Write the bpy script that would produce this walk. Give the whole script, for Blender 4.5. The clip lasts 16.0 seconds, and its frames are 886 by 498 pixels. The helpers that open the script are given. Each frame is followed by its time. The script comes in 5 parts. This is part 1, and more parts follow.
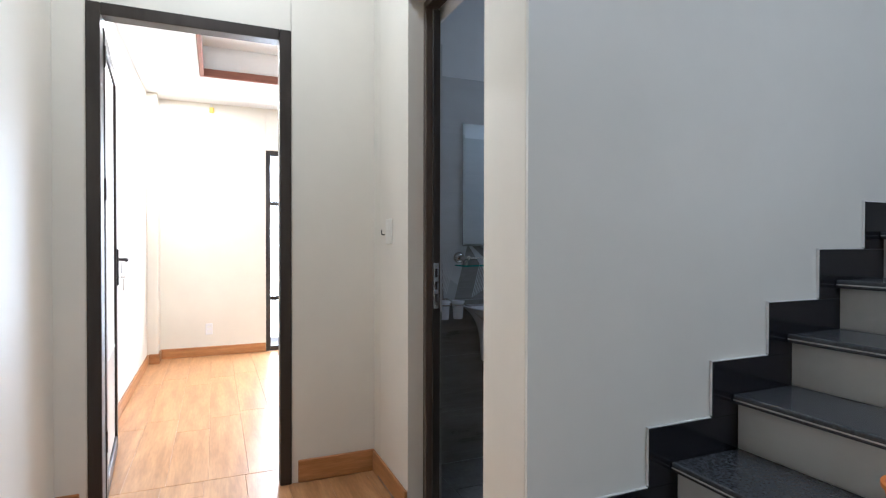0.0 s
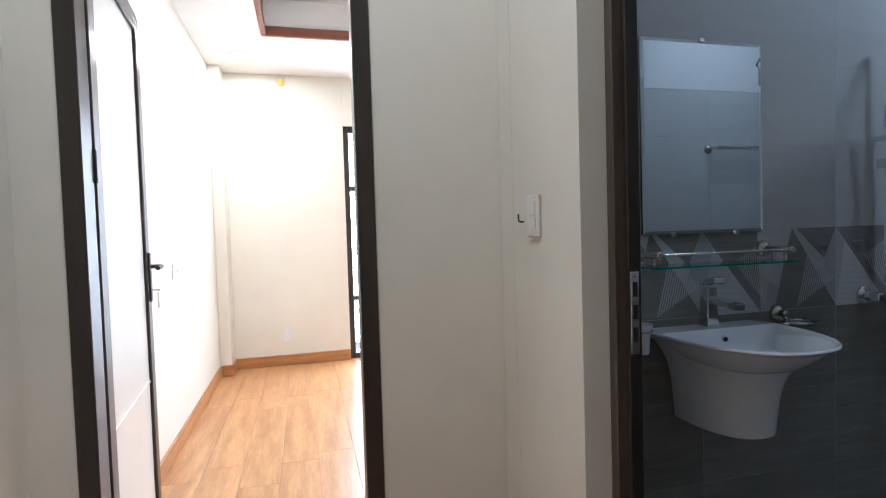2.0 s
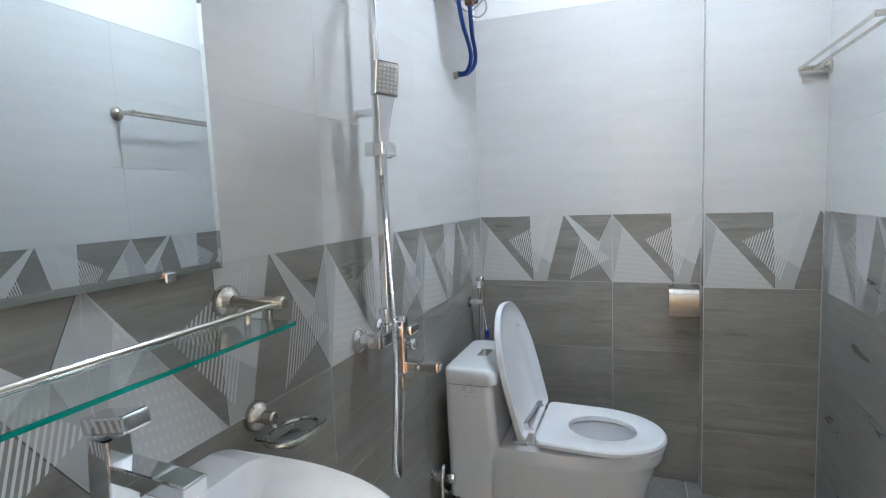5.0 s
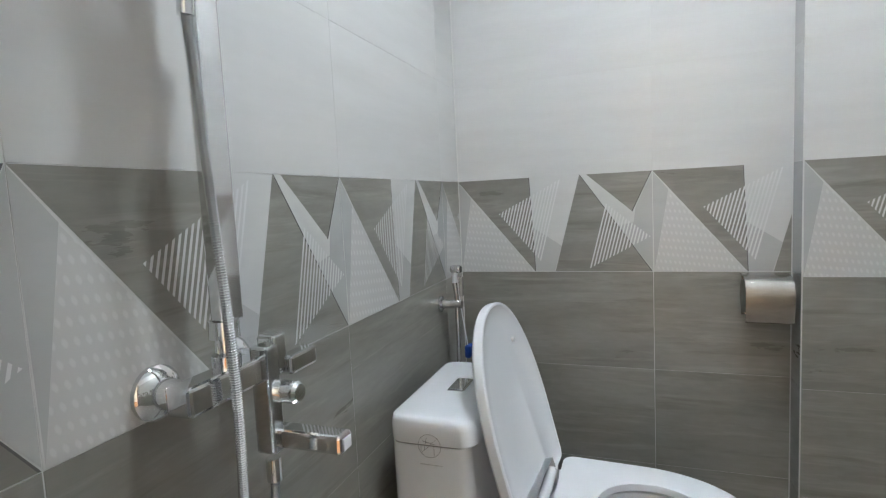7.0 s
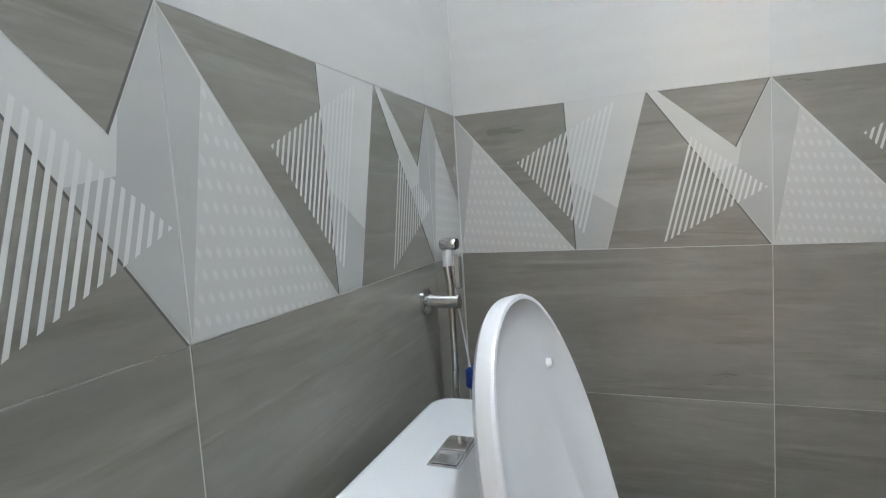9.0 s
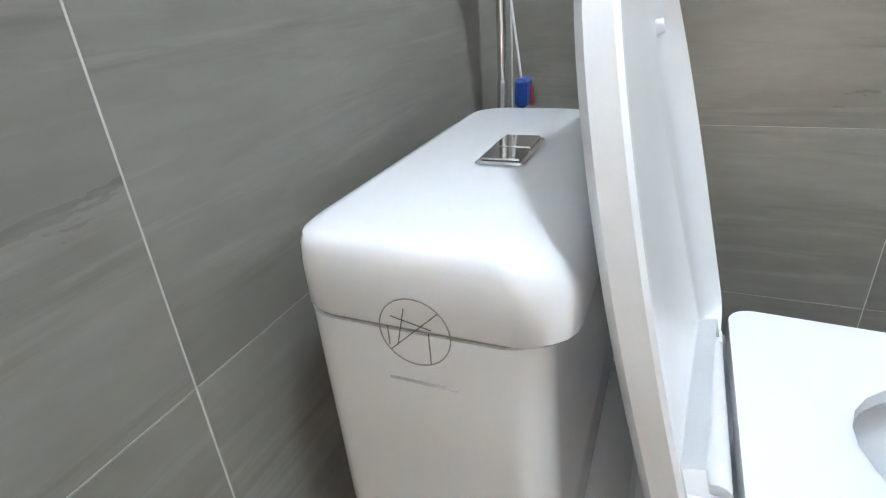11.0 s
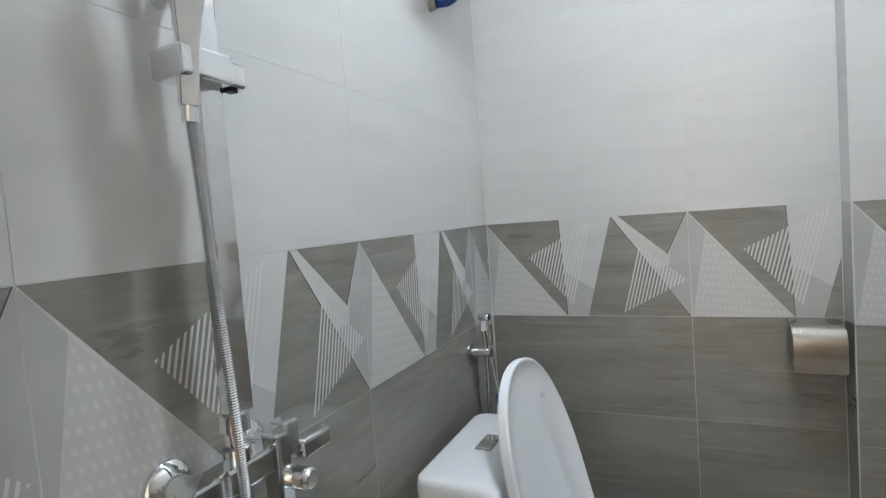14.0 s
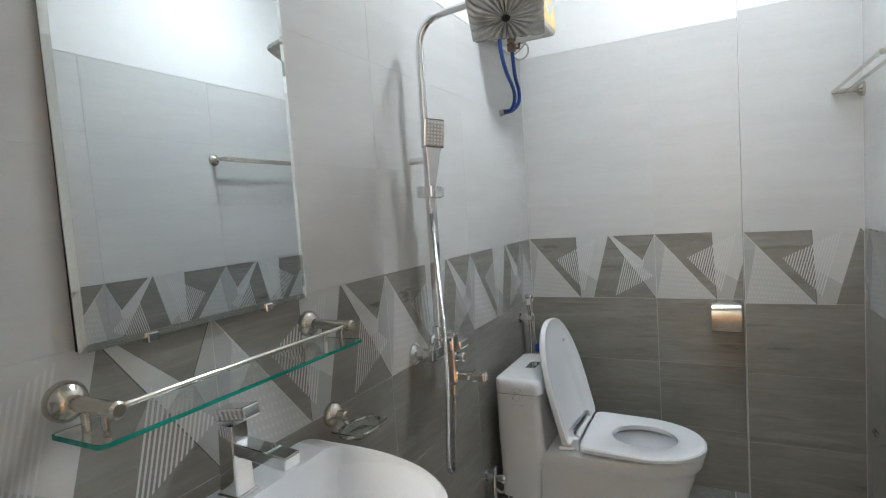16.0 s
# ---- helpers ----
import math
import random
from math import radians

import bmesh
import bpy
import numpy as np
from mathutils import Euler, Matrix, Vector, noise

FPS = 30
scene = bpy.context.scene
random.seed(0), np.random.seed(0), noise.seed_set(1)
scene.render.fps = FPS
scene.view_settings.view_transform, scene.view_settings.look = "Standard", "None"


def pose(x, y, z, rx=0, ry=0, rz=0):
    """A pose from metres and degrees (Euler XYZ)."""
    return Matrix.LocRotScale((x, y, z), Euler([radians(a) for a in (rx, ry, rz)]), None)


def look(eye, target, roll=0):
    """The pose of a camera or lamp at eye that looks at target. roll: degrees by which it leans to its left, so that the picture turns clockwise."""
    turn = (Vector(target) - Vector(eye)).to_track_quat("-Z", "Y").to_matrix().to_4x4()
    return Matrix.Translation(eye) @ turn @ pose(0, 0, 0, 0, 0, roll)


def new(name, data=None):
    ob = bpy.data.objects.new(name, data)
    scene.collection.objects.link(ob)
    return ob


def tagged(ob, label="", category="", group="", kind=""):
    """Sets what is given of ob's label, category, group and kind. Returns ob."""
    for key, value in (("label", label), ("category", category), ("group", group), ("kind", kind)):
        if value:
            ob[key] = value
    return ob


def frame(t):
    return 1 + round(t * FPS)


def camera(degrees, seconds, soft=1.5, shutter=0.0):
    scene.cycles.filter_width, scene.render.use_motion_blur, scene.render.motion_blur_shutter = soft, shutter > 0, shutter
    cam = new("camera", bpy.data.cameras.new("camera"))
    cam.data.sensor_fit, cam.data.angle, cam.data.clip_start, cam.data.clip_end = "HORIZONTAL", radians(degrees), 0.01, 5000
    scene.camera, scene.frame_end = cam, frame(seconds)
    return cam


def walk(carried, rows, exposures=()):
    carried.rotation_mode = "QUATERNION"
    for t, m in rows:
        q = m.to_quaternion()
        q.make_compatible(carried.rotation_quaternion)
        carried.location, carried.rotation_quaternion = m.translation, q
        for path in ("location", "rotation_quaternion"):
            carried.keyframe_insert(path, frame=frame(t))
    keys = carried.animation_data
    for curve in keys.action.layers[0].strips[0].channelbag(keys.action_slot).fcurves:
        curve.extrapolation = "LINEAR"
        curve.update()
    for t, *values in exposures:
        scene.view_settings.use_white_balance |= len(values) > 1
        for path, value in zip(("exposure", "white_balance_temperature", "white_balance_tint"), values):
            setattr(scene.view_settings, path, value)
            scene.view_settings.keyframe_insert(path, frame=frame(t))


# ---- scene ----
cam = camera(79.2, 16.0, soft=1.2)
PATH = [
    (0, (-1.441, 0.86, 1.21), (-0.657, 2.7, 1.187), 0.1),
    (0.5, (-1.444, 1.119, 1.224), (-0.928, 3.051, 1.182), -0.3),
    (1, (-1.436, 1.408, 1.234), (-1.02, 3.364, 1.175), -0.9),
    (1.5, (-1.429, 1.659, 1.233), (-1.011, 3.614, 1.169), -1.1),
    (2, (-1.31, 1.908, 1.238), (-0.811, 3.843, 1.16), -1.7),
    (2.5, (-1.239, 2.093, 1.258), (-0.483, 3.942, 1.169), -2.0),
    (3, (-1.067, 2.345, 1.295), (0.103, 3.96, 1.142), -1.6),
    (3.5, (-0.902, 2.487, 1.305), (0.633, 3.759, 1.146), -1.9),
    (4, (-0.782, 2.636, 1.331), (0.986, 3.552, 1.142), -1.5),
    (4.5, (-0.634, 2.738, 1.325), (1.234, 3.426, 1.13), -1.7),
    (7, (0.301, 2.951, 1.147), (2.174, 3.627, 0.96), -2.8),
    (7.5, (0.47, 3.001, 1.119), (2.342, 3.68, 0.937), -2.9),
    (8, (0.621, 3.067, 1.081), (2.493, 3.75, 0.908), -2.9),
    (8.5, (0.767, 3.11, 1.047), (2.639, 3.793, 0.875), -3.0),
    (9, (0.88, 3.116, 1.013), (2.742, 3.827, 0.843), -3.6),
    (9.5, (0.975, 3.158, 0.928), (2.83, 3.866, 0.684), -3.2),
    (10, (1.03, 3.203, 0.829), (2.845, 3.917, 0.387), -3.4),
    (10.2, (1.048, 3.212, 0.826), (2.815, 3.953, 0.262), -4.0),
    (11.2, (1.048, 3.224, 0.832), (2.63, 3.945, -0.07), -4.3),
    (12.3, (1.0, 3.209, 0.842), (2.577, 3.935, -0.150), -4.6),
    (12.5, (0.933, 3.198, 0.897), (2.592, 3.902, 0.034), -3.8),
    (12.7, (0.856, 3.168, 0.967), (2.567, 3.903, 0.235), -3.7),
    (13, (0.747, 3.111, 1.071), (2.5, 3.899, 0.52), -4.1),
    (13.3, (0.634, 3.089, 1.142), (2.449, 3.855, 0.796), -3.7),
    (13.5, (0.565, 3.04, 1.169), (2.388, 3.834, 0.95), -4.0),
    (14, (0.34, 2.912, 1.234), (2.16, 3.734, 1.117), -4.3),
    (14.5, (0.07, 2.8, 1.289), (1.878, 3.644, 1.156), -4.1),
    (15, (-0.182, 2.728, 1.313), (1.622, 3.582, 1.181), -4.0),
    (15.5, (-0.414, 2.647, 1.339), (1.376, 3.529, 1.205), -4.0),
    (16, (-0.648, 2.653, 1.366), (1.13, 3.558, 1.229), -3.8),
]
EXPOSURES = [(0.0, -0.75, 5000, 10), (1.5, -1.1, 5000, 10), (2.5, -1.0, 5050, 10), (3.0, -0.35, 5100, 9), (3.5, 0.36, 5200, 9), (4.5, 0.88, 5600, 10), (5.6, 1.0, 5900, 10), (7.0, 1.02, 6150, 10), (9.0, 1.15, 6150, 10),
             (10.0, 1.5, 6100, 10), (12.5, 1.78, 6050, 10), (13.5, 1.18, 6100, 10), (14.5, 0.82, 6150, 10), (16.0, 0.66, 6250, 10)]
walk(cam, [(t, look(eye, target, roll)) for t, eye, target, roll in PATH], EXPOSURES)

# ---------------- world and lights ----------------
world = bpy.data.worlds.new("sky")
scene.world = world
world.use_nodes = True
wn = world.node_tree.nodes
sky = wn.new("ShaderNodeTexSky")
sky.sky_type, sky.sun_disc = "NISHITA", False
sky.sun_elevation, sky.sun_rotation = radians(50), radians(160)
wn["Background"].inputs[1].default_value = 0.15
world.node_tree.links.new(sky.outputs[0], wn["Background"].inputs[0])

sun = new("sun", bpy.data.lights.new("sun", "SUN"))
sun.data.energy, sun.data.angle, sun.data.color = 3.0, radians(0.5), (1, 0.95, 0.88)
sun.matrix_world = look((0, 0, 0), (0.25, -0.6, -0.9))


def area(name, x, y, z, sx, sy, power, color, down=True, turn=None):
    lamp = bpy.data.lights.new(name, "AREA")
    lamp.shape, lamp.size, lamp.size_y, lamp.energy, lamp.color = "RECTANGLE", sx, sy, power, color
    ob = new(name, lamp)
    ob.matrix_world = turn if turn else pose(x, y, z)
    return ob


bulb = new("bath_lamp", bpy.data.lights.new("bath_lamp", "POINT"))
bulb.data.energy, bulb.data.shadow_soft_size, bulb.data.color = 2.0, 0.09, (0.90, 0.97, 1.0)
bulb.location = (1.19, 2.78, 2.75)
area("bath_lamp", 1.19, 2.78, 2.775, 0.22, 0.22, 11.2, (0.90, 0.97, 1.0))
area("hall_lamp", -1.40, 2.80, 3.17, 0.3, 0.3, 36, (1.0, 0.92, 0.77))
# added fill, out of view, standing in for daylight down the stairwell
area("stairwell_lamp", 0.35, 0.30, 3.17, 0.9, 0.9, 56, (1.0, 0.955, 0.88))
area("bedroom_lamp", -1.75, 6.55, 2.672, 0.12, 0.12, 55, (1.0, 0.87, 0.68))
area("bedroom_lamp", -1.75, 4.9, 2.672, 0.12, 0.12, 55, (1.0, 0.87, 0.68))
area("window_light", 0, 0, 0, 1.4, 2.1, 250, (1.0, 0.95, 0.86), turn=look((-0.2, 7.22, 1.15), (-0.2, 4.0, 0.7)))


# ---------------- materials ----------------
def rgb(c):
    return (*c, 1)


def material(name, a, b=None, rough=0.5, metal=0.0, scale=(6, 6, 6), detail=5.0, bump=0.0, bump_scale=60.0, spread=(0.35, 0.65),
             fine=0.0, random_shift=0.0, coat=0.0, rough_var=0.0):
    """Two colours mixed by noise over world positions, with finer grain, bump and an uneven gloss."""
    m = bpy.data.materials.new(name)
    m.use_nodes = True
    nt = m.node_tree
    n, l = nt.nodes, nt.links
    p = n["Principled BSDF"]
    p.inputs["Base Color"].default_value = rgb(a)
    p.inputs["Roughness"].default_value = rough
    p.inputs["Metallic"].default_value = metal
    p.inputs["Coat Weight"].default_value = coat
    p.inputs["Coat Roughness"].default_value = 0.08
    geo = n.new("ShaderNodeNewGeometry")
    where = geo.outputs["Position"]
    if random_shift:
        info = n.new("ShaderNodeObjectInfo")
        shift = n.new("ShaderNodeVectorMath")
        shift.operation = "MULTIPLY_ADD"
        l.new(info.outputs["Random"], shift.inputs[0])
        shift.inputs[1].default_value = (random_shift, random_shift * 1.7, random_shift * 0.6)
        l.new(where, shift.inputs[2])
        where = shift.outputs[0]
    mapping = n.new("ShaderNodeMapping")
    mapping.inputs["Scale"].default_value = scale
    l.new(where, mapping.inputs["Vector"])
    if b:
        t1 = n.new("ShaderNodeTexNoise")
        t1.inputs["Scale"].default_value, t1.inputs["Detail"].default_value = 1.0, detail
        t1.inputs["Roughness"].default_value = 0.62
        l.new(mapping.outputs[0], t1.inputs["Vector"])
        ramp = n.new("ShaderNodeValToRGB")
        ramp.color_ramp.elements[0].position, ramp.color_ramp.elements[1].position = spread
        ramp.color_ramp.elements[0].color, ramp.color_ramp.elements[1].color = rgb(a), rgb(b)
        l.new(t1.outputs["Fac"], ramp.inputs[0])
        out = ramp.outputs[0]
        if fine:
            t2 = n.new("ShaderNodeTexNoise")
            t2.inputs["Scale"].default_value, t2.inputs["Detail"].default_value = 7.0, 3.0
            l.new(mapping.outputs[0], t2.inputs["Vector"])
            mul = n.new("ShaderNodeMixRGB")
            mul.blend_type = "OVERLAY"
            mul.inputs[0].default_value = fine
            l.new(out, mul.inputs[1])
            l.new(t2.outputs["Fac"], mul.inputs[2])
            out = mul.outputs[0]
        l.new(out, p.inputs["Base Color"])
        if rough_var:
            rr = n.new("ShaderNodeMapRange")
            rr.inputs["To Min"].default_value, rr.inputs["To Max"].default_value = max(0.02, rough - rough_var), rough + rough_var
            l.new(t1.outputs["Fac"], rr.inputs["Value"])
            l.new(rr.outputs[0], p.inputs["Roughness"])
    if bump:
        t3 = n.new("ShaderNodeTexNoise")
        t3.inputs["Scale"].default_value, t3.inputs["Detail"].default_value = bump_scale, 3.0
        l.new(geo.outputs["Position"], t3.inputs["Vector"])
        bn = n.new("ShaderNodeBump")
        bn.inputs["Strength"].default_value, bn.inputs["Distance"].default_value = bump, 0.004
        l.new(t3.outputs["Fac"], bn.inputs["Height"])
        l.new(bn.outputs[0], p.inputs["Normal"])
    return m


def glass(name, color, rough=0.0):
    m = material(name, color, rough=rough)
    p = m.node_tree.nodes["Principled BSDF"]
    p.inputs["Transmission Weight"].default_value = 1.0
    p.inputs["IOR"].default_value = 1.45
    return m


def glow(name, color, strength):
    m = material(name, color)
    p = m.node_tree.nodes["Principled BSDF"]
    p.inputs["Emission Color"].default_value = rgb(color)
    p.inputs["Emission Strength"].default_value = strength
    return m


def dotted(name, a, d):
    """A pale glaze with slanting rows of small lighter dots."""
    m = material(name, a, rough=0.24)
    n, l = m.node_tree.nodes, m.node_tree.links
    geo = [k for k in n if k.bl_idname == "ShaderNodeNewGeometry"][0]

    def wave(direction, step):
        dot = n.new("ShaderNodeVectorMath")
        dot.operation = "DOT_PRODUCT"
        l.new(geo.outputs["Position"], dot.inputs[0])
        dot.inputs[1].default_value = [q * 2 * math.pi / step for q in direction]
        sine = n.new("ShaderNodeMath")
        sine.operation = "SINE"
        l.new(dot.outputs["Value"], sine.inputs[0])
        return sine.outputs[0]
    both = n.new("ShaderNodeMath")
    both.operation = "ADD"
    l.new(wave((1, -1, 0.25), 0.0125), both.inputs[0])
    l.new(wave((0.10, -0.10, 1), 0.0215), both.inputs[1])
    r = n.new("ShaderNodeValToRGB")
    r.color_ramp.elements[0].position, r.color_ramp.elements[1].position = 0.30, 0.75
    r.color_ramp.elements[0].color, r.color_ramp.elements[1].color = rgb(a), rgb(d)
    half = n.new("ShaderNodeMath")
    half.operation = "MULTIPLY"
    half.inputs[1].default_value = 0.5
    l.new(both.outputs[0], half.inputs[0])
    l.new(half.outputs[0], r.inputs[0])
    l.new(r.outputs[0], n["Principled BSDF"].inputs["Base Color"])
    return m


def veined(m, pale, dark, amount):
    """Adds long wavy horizontal veins and soft clouds to a stone-look glaze."""
    n, l = m.node_tree.nodes, m.node_tree.links
    p = n["Principled BSDF"]
    base = p.inputs["Base Color"].links[0].from_socket
    mapping = [k for k in n if k.bl_idname == "ShaderNodeMapping"][0]
    for scale, lo, hi, tint, blend in (((0.9, 0.9, 2.6), 0.52, 0.68, pale, amount), ((0.7, 0.7, 1.9), 0.55, 0.72, dark, amount), ((0.5, 0.5, 0.16), 0.42, 0.72, dark, amount * 0.55)):
        mp = n.new("ShaderNodeMapping")
        mp.inputs["Scale"].default_value = scale
        mp.inputs["Location"].default_value = (lo * 9, hi * 5, blend * 7)
        l.new(mapping.outputs[0], mp.inputs["Vector"])
        t = n.new("ShaderNodeTexNoise")
        t.inputs["Scale"].default_value, t.inputs["Detail"].default_value = 1.0, 6.0
        t.inputs["Roughness"].default_value, t.inputs["Distortion"].default_value = 0.68, 0.5
        l.new(mp.outputs[0], t.inputs["Vector"])
        r = n.new("ShaderNodeMapRange")
        r.inputs["From Min"].default_value, r.inputs["From Max"].default_value = lo, hi
        r.inputs["To Max"].default_value = blend
        l.new(t.outputs["Fac"], r.inputs["Value"])
        mix = n.new("ShaderNodeMixRGB")
        mix.inputs[2].default_value = rgb(tint)
        l.new(r.outputs[0], mix.inputs[0])
        l.new(base, mix.inputs[1])
        base = mix.outputs[0]
    l.new(base, p.inputs["Base Color"])


PAINT = material("cream_paint", (0.70, 0.67, 0.60), (0.75, 0.72, 0.645), 0.52, scale=(1.3, 1.3, 1.3), bump=0.05, bump_scale=45, rough_var=0.05)
PAINT_WHITE = material("white_paint", (0.75, 0.75, 0.745), (0.80, 0.80, 0.795), 0.6, scale=(1.5, 1.5, 1.5), bump=0.05, bump_scale=70)
PAINT_STAIR = material("pale_paint", (0.66, 0.66, 0.62), (0.71, 0.71, 0.67), 0.42, scale=(1.2, 1.2, 1.2), bump=0.05, bump_scale=45)
TILE_WHITE = material("white_tile", (0.565, 0.565, 0.56), (0.60, 0.60, 0.595), 0.22, scale=(2, 2, 16), fine=0.0, random_shift=3, bump=0.02, bump_scale=25, rough_var=0.05)
TILE_GREY = material("grey_tile", (0.185, 0.180, 0.162), (0.300, 0.293, 0.266), 0.29, scale=(2.6, 2.6, 12), detail=6, fine=0.12, random_shift=5, spread=(0.20, 0.82), bump=0.015, bump_scale=60, rough_var=0.05)
veined(TILE_GREY, (0.34, 0.328, 0.295), (0.145, 0.137, 0.117), 0.65)
TILE_LIGHT = material("pale_grey_glaze", (0.42, 0.425, 0.425), (0.46, 0.465, 0.46), 0.22, scale=(4, 4, 10))
TILE_FOOT = material("faint_grey_glaze", (0.45, 0.452, 0.45), (0.48, 0.482, 0.48), 0.22, scale=(4, 4, 10))
TILE_STRIPE = material("white_stripe_glaze", (0.63, 0.63, 0.63), (0.68, 0.68, 0.68), 0.2)
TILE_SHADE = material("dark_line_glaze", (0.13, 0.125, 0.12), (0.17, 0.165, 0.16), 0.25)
TILE_DOT = dotted("dotted_white_glaze", (0.530, 0.530, 0.525), (0.595, 0.595, 0.59))
GROUT = material("white_grout", (0.545, 0.542, 0.53), (0.60, 0.596, 0.585), 0.85, scale=(20, 20, 20))
FLOOR_TILE = material("floor_tile_grey", (0.17, 0.165, 0.16), (0.25, 0.245, 0.235), 0.45, scale=(8, 8, 8), fine=0.3, random_shift=4, bump=0.1, bump_scale=120)
CERAMIC = material("white_ceramic", (0.78, 0.80, 0.84), (0.81, 0.825, 0.86), 0.07, scale=(3, 3, 3), coat=0.3)
PLASTIC = material("white_plastic", (0.76, 0.78, 0.82), (0.79, 0.805, 0.84), 0.22, scale=(4, 4, 4))
IVORY = material("ivory_plastic", (0.72, 0.71, 0.66), (0.75, 0.74, 0.69), 0.35, scale=(4, 4, 4))
CLEAR = material("clear_plastic", (0.75, 0.77, 0.77), rough=0.08)
CLEAR.node_tree.nodes["Principled BSDF"].inputs["Alpha"].default_value = 0.05
HOSE = material("ribbed_chrome", (0.72, 0.73, 0.74), (0.62, 0.63, 0.64), 0.24, 1.0, scale=(40, 40, 40))
CHROME = material("chrome", (0.78, 0.79, 0.80), (0.70, 0.71, 0.72), 0.07, 1.0, scale=(12, 12, 12))
STEEL = material("brushed_nickel", (0.66, 0.62, 0.55), (0.58, 0.545, 0.49), 0.2, 1.0, scale=(30, 30, 80))
DARK_METAL = material("dark_bronze_aluminium", (0.030, 0.024, 0.020), (0.045, 0.037, 0.031), 0.38, 0.3, scale=(14, 14, 2))
BROWN_METAL = material("brown_aluminium", (0.075, 0.056, 0.042), (0.11, 0.084, 0.064), 0.42, 0.2, scale=(40, 40, 2.5), fine=0.2)
MIRROR = material("mirror", (0.72, 0.75, 0.755), rough=0.005, metal=1.0)
MIRROR_EDGE = material("mirror_bevel", (0.80, 0.86, 0.85), rough=0.03, metal=0.9)
GLASS = glass("clear_glass", (0.93, 0.985, 0.965))
GLASS_EDGE = material("green_glass_edge", (0.005, 0.20, 0.16), (0.02, 0.36, 0.29), 0.06, scale=(9, 60, 60), coat=0.5)
PANE = glass("window_glass", (0.97, 0.985, 0.98))
FROST = material("frosted_glass", (0.76, 0.77, 0.75), (0.80, 0.81, 0.79), 0.25, scale=(2, 2, 2))
WOOD = material("laminate_floor", (0.34, 0.165, 0.062), (0.52, 0.285, 0.125), 0.30, scale=(14, 1.6, 14), detail=7, fine=0.25, random_shift=7, rough_var=0.06)
SKIRT = material("wood_skirting", (0.33, 0.145, 0.045), (0.46, 0.22, 0.08), 0.35, scale=(3, 3, 26), detail=6, fine=0.2)
TRIM = material("brown_moulding", (0.16, 0.055, 0.03), (0.22, 0.08, 0.045), 0.5, scale=(4, 30, 30))
GRANITE_BLACK = material("black_granite", (0.006, 0.006, 0.008), (0.018, 0.018, 0.022), 0.16, scale=(90, 90, 90))
GRANITE_GREY = material("dark_granite", (0.040, 0.045, 0.052), (0.075, 0.08, 0.088), 0.22, scale=(110, 110, 110), detail=3, fine=0.4)
RISER = material("pale_riser", (0.52, 0.51, 0.48), (0.58, 0.57, 0.54), 0.35, scale=(3, 3, 3))
BROWN = material("brown_plastic", (0.16, 0.085, 0.05), rough=0.45)
BLUE = material("blue_braid", (0.006, 0.032, 0.19), (0.014, 0.065, 0.32), 0.42, scale=(300, 300, 300))
RED = material("red_plastic", (0.45, 0.03, 0.02), rough=0.4)
YELLOW = material("yellow_label", (0.75, 0.56, 0.20), (0.80, 0.64, 0.28), 0.4, scale=(9, 9, 9))
TAPE = material("yellow_tape", (0.80, 0.52, 0.08), (0.86, 0.6, 0.14), 0.5, scale=(50, 50, 50))
HEATER = material("heater_casing", (0.80, 0.79, 0.74), (0.84, 0.83, 0.78), 0.25, scale=(4, 4, 4))
# steel darkened and roughened to dim the warm doorway reflection in the paper holder
HOLDER = material("dimmed_steel_sheet", (0.50, 0.475, 0.44), (0.42, 0.40, 0.37), 0.24, 1.0, scale=(20, 20, 60))
MID_PLASTIC = material("pale_cable", (0.42, 0.41, 0.38), rough=0.4)
INK = material("faded_ink", (0.10, 0.10, 0.11), rough=0.6)
PLASTIC_GREY = material("faint_print", (0.52, 0.53, 0.55), rough=0.5)
FAINT_INK = material("pale_ink", (0.30, 0.30, 0.32), rough=0.6)
SEAM = material("grey_seam", (0.30, 0.30, 0.31), rough=0.6)
RUBBER = material("black_rubber", (0.015, 0.015, 0.015), rough=0.55)
ORANGE = material("orange_plastic", (0.62, 0.19, 0.03), (0.70, 0.24, 0.05), 0.35, scale=(8, 8, 8))
PAPER = material("brown_card", (0.52, 0.36, 0.20), (0.60, 0.44, 0.27), 0.8, scale=(20, 20, 20))
FILM = material("crinkled_plastic_film", (0.46, 0.475, 0.465), (0.66, 0.67, 0.66), 0.22, 0.35, scale=(26, 26, 26), detail=6, bump=0.35, bump_scale=50)
SPRAY = material("spray_face", (0.44, 0.43, 0.38), (0.55, 0.54, 0.48), 0.35, scale=(30, 30, 30))
BALCONY = material("balcony_concrete", (0.50, 0.46, 0.42), (0.60, 0.55, 0.50), 0.8, scale=(3, 3, 3))
LEAVES = material("far_foliage", (0.05, 0.09, 0.03), (0.11, 0.16, 0.06), 0.8, scale=(2, 2, 2))
GROUND = material("far_ground", (0.20, 0.19, 0.17), (0.30, 0.28, 0.25), 0.9, scale=(0.2, 0.2, 0.2))
# emission that makes the sky behind the window burn out to white
SKY_GLOW = glow("white_sky_glow", (0.95, 0.97, 1.0), 9.0)
LAMP = glow("lamp_diffuser", (1.0, 0.97, 0.92), 6.0)


# ---------------- mesh helpers ----------------
def thing(name, x, y, z, label, category, group=""):
    ob = new(name)
    ob.location = (x, y, z)
    ob.empty_display_size = 0.05
    return tagged(ob, label, category, group)


